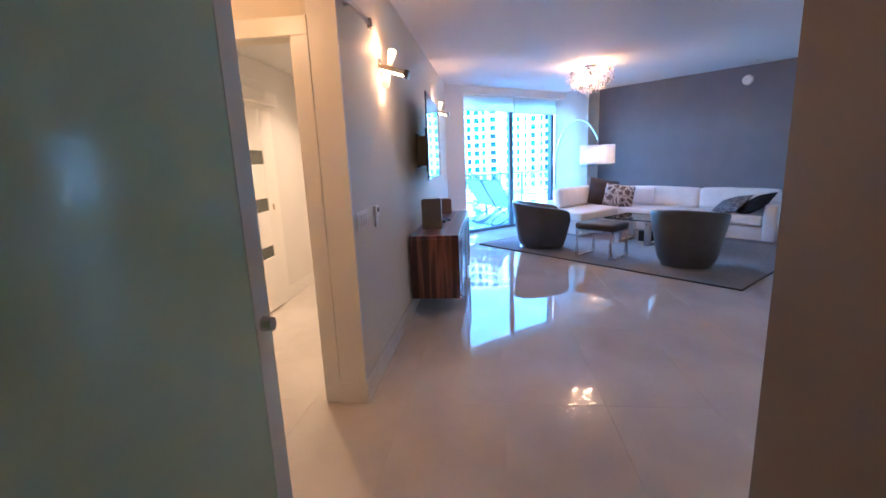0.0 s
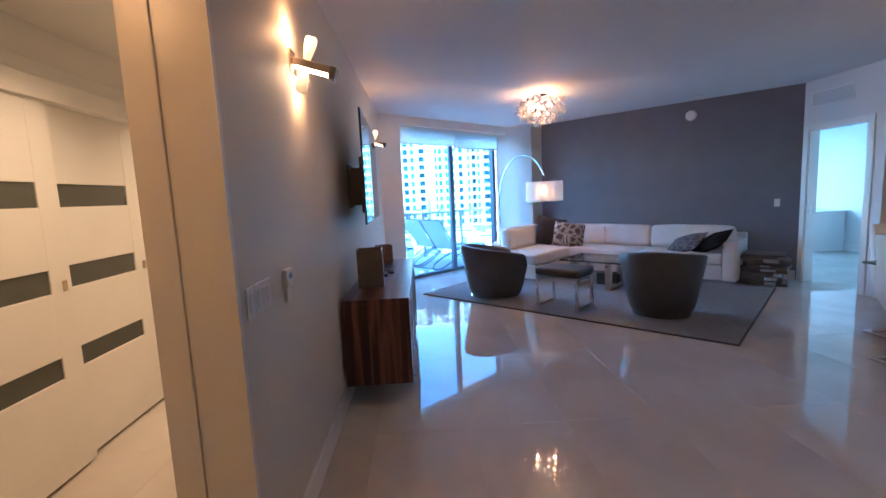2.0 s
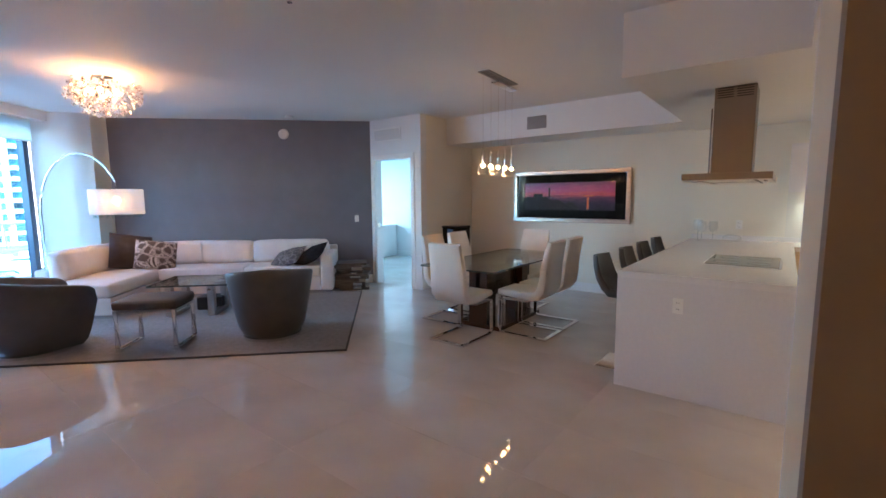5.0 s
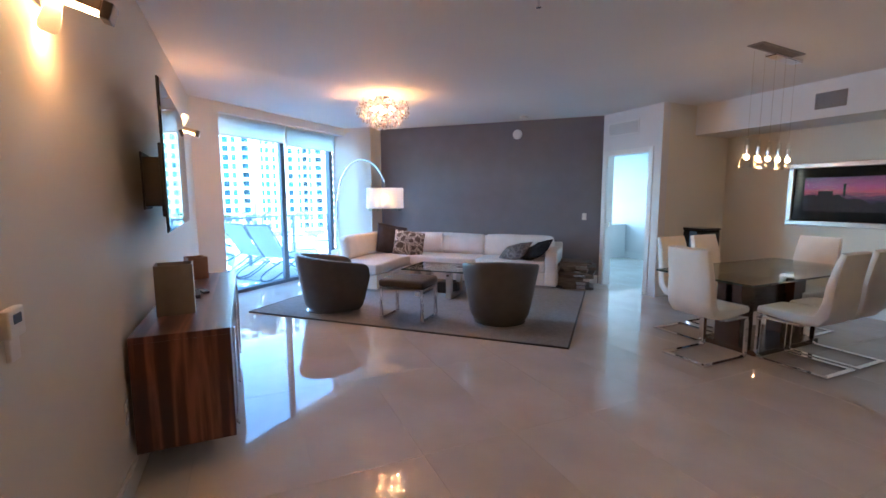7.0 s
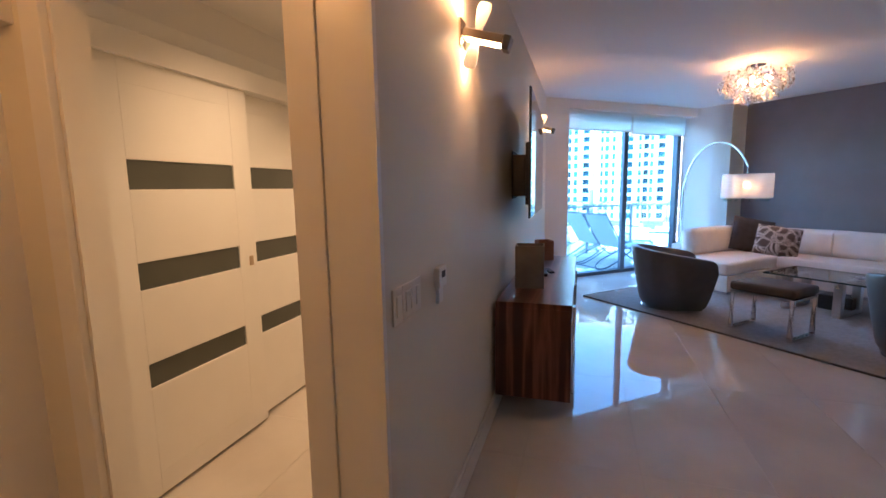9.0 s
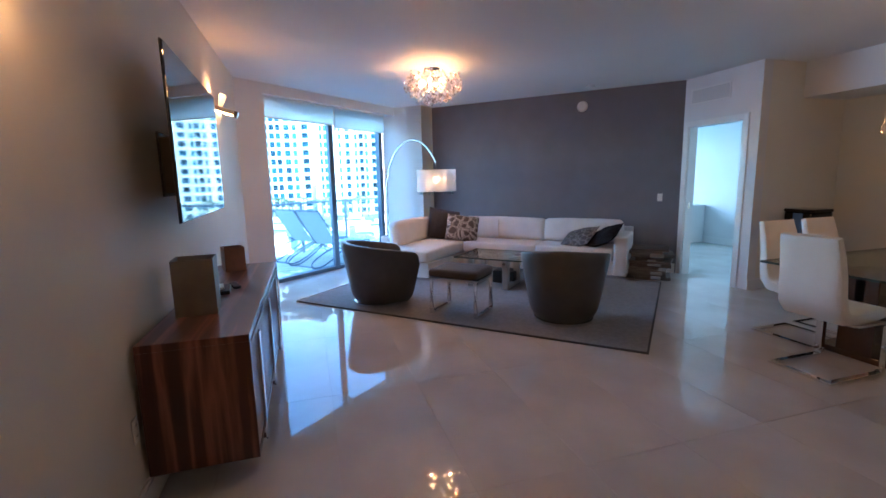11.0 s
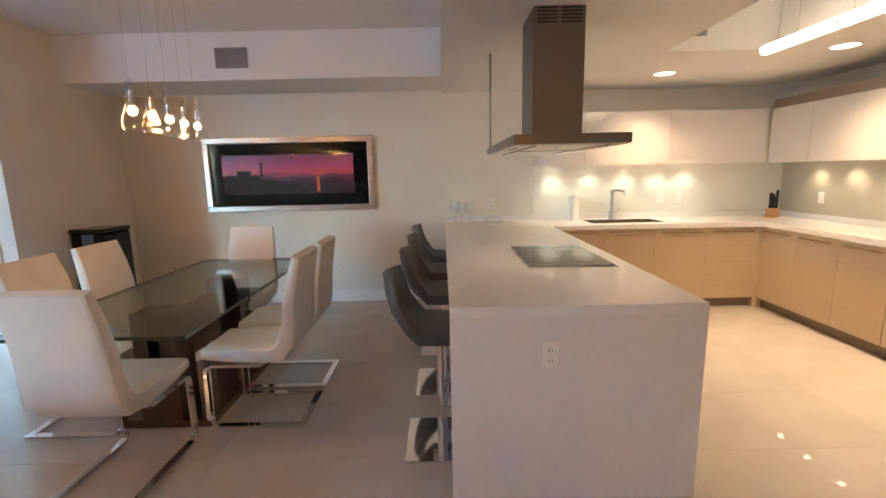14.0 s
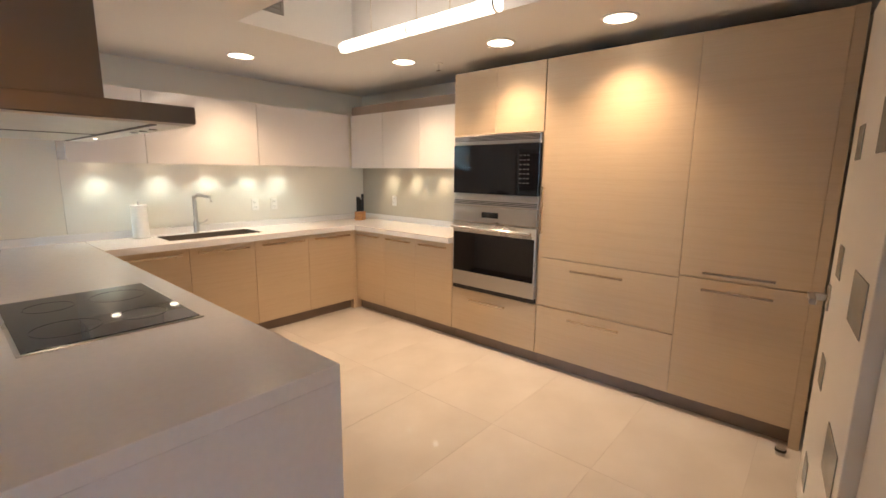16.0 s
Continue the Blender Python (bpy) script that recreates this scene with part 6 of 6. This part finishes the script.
def lounger(m):
    c = thing("sun_lounger", m, "folding sun lounger with blue-grey sling fabric on tube frame", "sun lounger", "loungers on the balcony")
    M_SLING = M_SLING_
    bm = bmesh.new()
    sheet(bm, lambda i, j: (-0.28 + 0.56 * j / 6, -0.35 + 0.75 * i / 16 * 1.0, 0.36 - 0.03 * math.sin(math.pi * i / 16)), 17, 7)
    ex = bmesh.ops.extrude_face_region(bm, geom=bm.faces[:])
    bmesh.ops.translate(bm, verts=[v for v in ex["geom"] if isinstance(v, bmesh.types.BMVert)], vec=(0, 0, -0.006))
    part("seat_sling", bm, M_SLING, c, smooth=True)
    bm = bmesh.new()
    sheet(bm, lambda i, j: (-0.28 + 0.56 * j / 6, 0.40 + 0.42 * i / 16 + 0.02 * math.sin(math.pi * i / 16), 0.36 + 0.62 * i / 16), 17, 7)
    ex = bmesh.ops.extrude_face_region(bm, geom=bm.faces[:])
    bmesh.ops.translate(bm, verts=[v for v in ex["geom"] if isinstance(v, bmesh.types.BMVert)], vec=(0, 0.006, 0))
    part("back_sling", bm, M_SLING, c, smooth=True)
    for x in (-0.30, 0.30):
        bm = bmesh.new()
        tube(bm, [(x, -0.42, 0.36), (x, 0.40, 0.36), (x, 0.84, 1.0)], 0.014, 8)
        part("side_tube", bm, M_ALU, c, smooth=True)
        bm = bmesh.new()
        tube(bm, [(x, 0.33, 0.40), (x, 0.72, 0.27), (x, 0.95, 0.18), (x, 1.04, 0.12), (x, 1.06, 0.07), (x, 1.02, 0.03), (x, 0.92, 0.014), (x, 0.78, 0.03), (x, 0.55, 0.12), (x, 0.15, 0.34)], 0.014, 8)
        part("curved_leg", bm, M_ALU, c, smooth=True)
        bm = bmesh.new()
        tube(bm, [(x, 0.05, 0.36), (x, -0.30, 0.10), (x, -0.42, 0.03), (x, -0.50, 0.014), (x, -0.57, 0.05), (x, -0.56, 0.12), (x, -0.40, 0.36)], 0.014, 8)
        part("curved_leg", bm, M_ALU, c, smooth=True)
    part("cross_tube", tube(bmesh.new(), [(-0.30, 0.84, 1.0), (0.30, 0.84, 1.0)], 0.014, 8), M_ALU, c)
    part("cross_tube", tube(bmesh.new(), [(-0.30, 0.95, 0.018), (0.30, 0.95, 0.018)], 0.013, 8), M_ALU, c)
    return c


M_SLING_ = mat("blue_grey_sling_mesh", (0.42, 0.48, 0.51), 0.8, vary=0.05, scale=20, bump=0.3, bump_scale=400)
lg = lounger(OUT @ pose(2.40, 0.66, -0.01, 0, 0, 90))
copy_thing(lg, OUT @ pose(2.50, 1.40, -0.01, 0, 0, 88))

# ---- outside: marina and towers ----
SEA = -11.0
M_SEA = mat("harbour_water", (0.03, 0.09, 0.11), 0.25, vary=0.2, scale=0.05, bump=0.5, bump_scale=0.6)
setting("water", boxes((-900, 900, 14, 1800, SEA - 1, SEA)), M_SEA, None, "harbour water", "water")
M_SHORE = mat("shore_paving", (0.14, 0.15, 0.13), 0.8, vary=0.2, scale=0.1)
setting("ground", boxes((-500, 500, 138, 1600, SEA, SEA + 1.6)), M_SHORE, None, "quay on the far side of the harbour", "ground")

M_TOWER = mat("white_tower_plaster", (0.66, 0.66, 0.65), 0.7, vary=0.05, scale=0.3)
M_TWIN = mat("tower_window", (0.013, 0.060, 0.095), 0.15, vary=0.3, scale=0.4, spec=0.12, island=0.6)
M_TCYAN = mat("tower_glazing", (0.035, 0.13, 0.15), 0.15, vary=0.3, scale=0.4, spec=0.15, island=0.4)
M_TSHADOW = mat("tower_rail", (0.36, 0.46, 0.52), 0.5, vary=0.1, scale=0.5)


def box_mesh(name, w, h, d, material):
    bm = boxes((-w / 2, w / 2, -d, 0, 0, h))
    me = bpy.data.meshes.new(name)
    bm.to_mesh(me)
    bm.free()
    me.materials.append(material)
    return me


def tower(x, y, width, columns, floors, turn, label):
    t = thing("apartment_tower", pose(x, y, SEA + 1.6, 0, 0, turn), label, "building", "towers across the harbour")
    pitch = 2.62
    t_h = floors * pitch
    part("wall", boxes((-width / 2, width / 2, 0, 16, 0, t_h)), M_TOWER, t)
    part("roof", boxes((-width / 2 - 0.3, width / 2 + 0.3, -0.3, 16.3, t_h, t_h + 0.8)), M_TOWER, t)
    win = {w: box_mesh("window", w, 1.7, 0.12, M_TWIN if w > 1.35 else M_TCYAN) for w in {c[1] for c in columns}}
    slab = {w: box_mesh("balcony_slab", w, 0.2, 1.3, M_TOWER) for w in {c[1] for c in columns if c[2]}}
    par = {w: box_mesh("balcony_front", w * 0.9, 0.5, 0.08, M_TSHADOW) for w in {c[1] for c in columns if c[2]}}
    for f in range(floors):
        for cx, w, balcony in columns:
            o = new("window", win[w])
            o.parent, o.location = t, (cx, 0.0, f * pitch + 0.85)
            if balcony and f > 2:
                o = new("balcony_slab", slab[w])
                o.parent, o.location = t, (cx, 0.0, f * pitch + 0.1)
                o = new("balcony_front", par[w])
                o.parent, o.location = t, (cx, -1.2, f * pitch + 0.55)
    for cx, w, balcony in columns:
        if not balcony:
            part("pilaster", boxes((cx - w / 2 - 0.45, cx - w / 2 - 0.15, -0.25, 0, 0, t_h)), M_TOWER, t)
    return t


tower(-8.5, 150, 20.6, [(-9.4, 1.5, 1), (-7.7, 1.3, 0), (-4.55, 1.1, 0), (-2.2, 1.7, 0), (-0.35, 1.7, 0), (1.45, 1.6, 0), (2.8, 0.7, 0), (3.9, 1.5, 0), (6.1, 1.2, 0), (9.3, 1.8, 1)], 20, 0, "white apartment tower with blue glazing and balconies")
tower(13.5, 151, 20.6, [(-7.9, 1.1, 0), (-6.6, 1.2, 0), (-4.6, 0.9, 0), (-2.2, 0.7, 0), (0.25, 1.4, 0), (2.9, 0.8, 0), (4.9, 1.7, 1), (6.3, 0.9, 0), (9.0, 1.8, 1)], 20, 0, "white apartment tower with narrow window columns")
tower(-34.0, 165, 22, [(-7.5, 1.8, 1), (-3.5, 1.2, 0), (0, 1.8, 1), (4, 1.2, 0), (8, 1.8, 1)], 15, 6, "white apartment block beyond the harbour")
tower(38.0, 170, 22, [(-7.5, 1.8, 1), (-3.5, 1.2, 0), (0, 1.8, 1), (4, 1.2, 0), (8, 1.8, 1)], 14, -8, "pale apartment block beyond the harbour")

M_HULL = mat("white_boat_hull", (0.80, 0.80, 0.80), 0.25, vary=0.03, scale=1)


def boat(x, y, s, turn):
    b = thing("motor_yacht", pose(x, y, SEA, 0, 0, turn), "white motor yacht moored in the marina", "boat", "boats in the marina")
    bm = bmesh.new()

    def hull(i, j):
        a = i / 12
        w = 1.9 * s * (1 - max(0, a - 0.45) ** 2 * 3.1) * (0.75 + 0.25 * j / 4)
        side = (-1, -1, 0, 1, 1)[j]
        z = (1.5, 0.2, -0.2, 0.2, 1.5)[j] * s * (1 + 0.25 * a)
        return (side * w, -6 * s + 12 * s * a, z)
    vs = sheet(bm, hull, 13, 5)
    for i in range(12):
        bm.faces.new((vs[i][0], vs[i + 1][0], vs[i + 1][4], vs[i][4]))
    bm.faces.new(vs[0])
    part("hull", bm, M_HULL, b)
    part("cabin", boxes((-1.3 * s, 1.3 * s, -4 * s, 2.2 * s, 1.5 * s, 2.7 * s), bevel=0.25 * s), M_HULL, b)
    part("flybridge", boxes((-1.1 * s, 1.1 * s, -3 * s, 0.6 * s, 2.7 * s, 3.6 * s), bevel=0.2 * s), M_HULL, b)
    part("window_band", boxes((-1.32 * s, 1.32 * s, -3.4 * s, 1.9 * s, 1.95 * s, 2.35 * s)), M_TWIN, b, "dark window band")
    return b


b0 = boat(-6, 84, 0.9, 20)
random.seed(8)
for k in range(22):
    copy_thing(b0, pose(-34 + 3.2 * k + random.uniform(-1, 1), (92, 108, 126)[k % 3] + random.uniform(-4, 4), SEA, 0, 0, random.choice((0, 12, 180, 170, 75)) + random.uniform(-8, 8)))

M_TRUNK = mat("palm_trunk", (0.16, 0.12, 0.08), 0.9, vary=0.3, scale=3)
M_LEAF = mat("palm_leaf", (0.06, 0.11, 0.035), 0.6, vary=0.4, scale=2)


def palm(m, seed):
    random.seed(seed)
    p = thing("palm_tree", m, "tall green palm tree on the quay", "palm tree", "palms on the quay")
    h = random.uniform(5.0, 7.0)
    bm = bmesh.new()
    tube(bm, [(0.3 * math.sin(k / 3), 0, h * k / 6) for k in range(7)], 0.17, 7)
    part("trunk", bm, M_TRUNK, p)
    bm = bmesh.new()
    tx = 0.3 * math.sin(2)
    for k in range(22):
        a = random.uniform(0, 2 * math.pi)
        up = random.uniform(-0.2, 0.9)
        ln = random.uniform(2.0, 2.8)
        for s_ in range(10):
            q = (s_ + 1) / 10
            cx, cz = ln * q, h + up * ln * q - 1.5 * q * q * ln * 0.5
            for sd in (-1, 1):
                l = 0.75 * math.sin(math.pi * (0.12 + 0.85 * q))
                pts = [(cx, 0.0), (cx + 0.15, 0.0), (cx + 0.35, sd * l)]
                bm.faces.new([bm.verts.new((tx + px * math.cos(a) - py * math.sin(a), px * math.sin(a) + py * math.cos(a), cz - 0.35 * abs(py))) for px, py in pts])
    part("crown", bm, M_LEAF, p)
    return p


palms = [palm(pose(-24, 140, SEA + 1.6), 3), palm(pose(-15, 143, SEA + 1.6), 4), palm(pose(-9, 140, SEA + 1.6), 5)]
random.seed(21)
for k in range(34):
    copy_thing(palms[k % 3], pose(-48 + 2.8 * k + random.uniform(-1.5, 1.5), random.uniform(139, 147), SEA + 1.6, 0, 0, random.uniform(0, 360)))

# ---- floor ----
floor = setting("floor", boxes((-2.2, 8.5, -2.7, 11.0, -0.30, -0.0015)), M_GROUT, None, "polished cream porcelain tile floor", "floor")
TX, TY = 0.61, 1.22
bm = boxes((-TX / 2 + 0.0006, TX / 2 - 0.0006, -TY / 2 + 0.0006, TY / 2 - 0.0006, -0.012, 0.0), bevel=0.0005, seg=1)
tile_mesh = bpy.data.meshes.new("tile")
bm.to_mesh(tile_mesh)
bm.free()
tile_mesh.materials.append(M_TILE)
for i in range(-4, 14):
    for j in range(-2, 9):
        x, y = 0.22 + TX * (i + 0.5), -0.14 + TY * (j + 0.5)
        if y - x > 9.3 or x > 8.5 or (x > 7.0 and y < 5.6) or (x < -0.9 and (y < 0.6 or y > 5.6)):
            continue
        o = new("tile", tile_mesh)
        o.parent, o.location = floor, (x, y, 0)
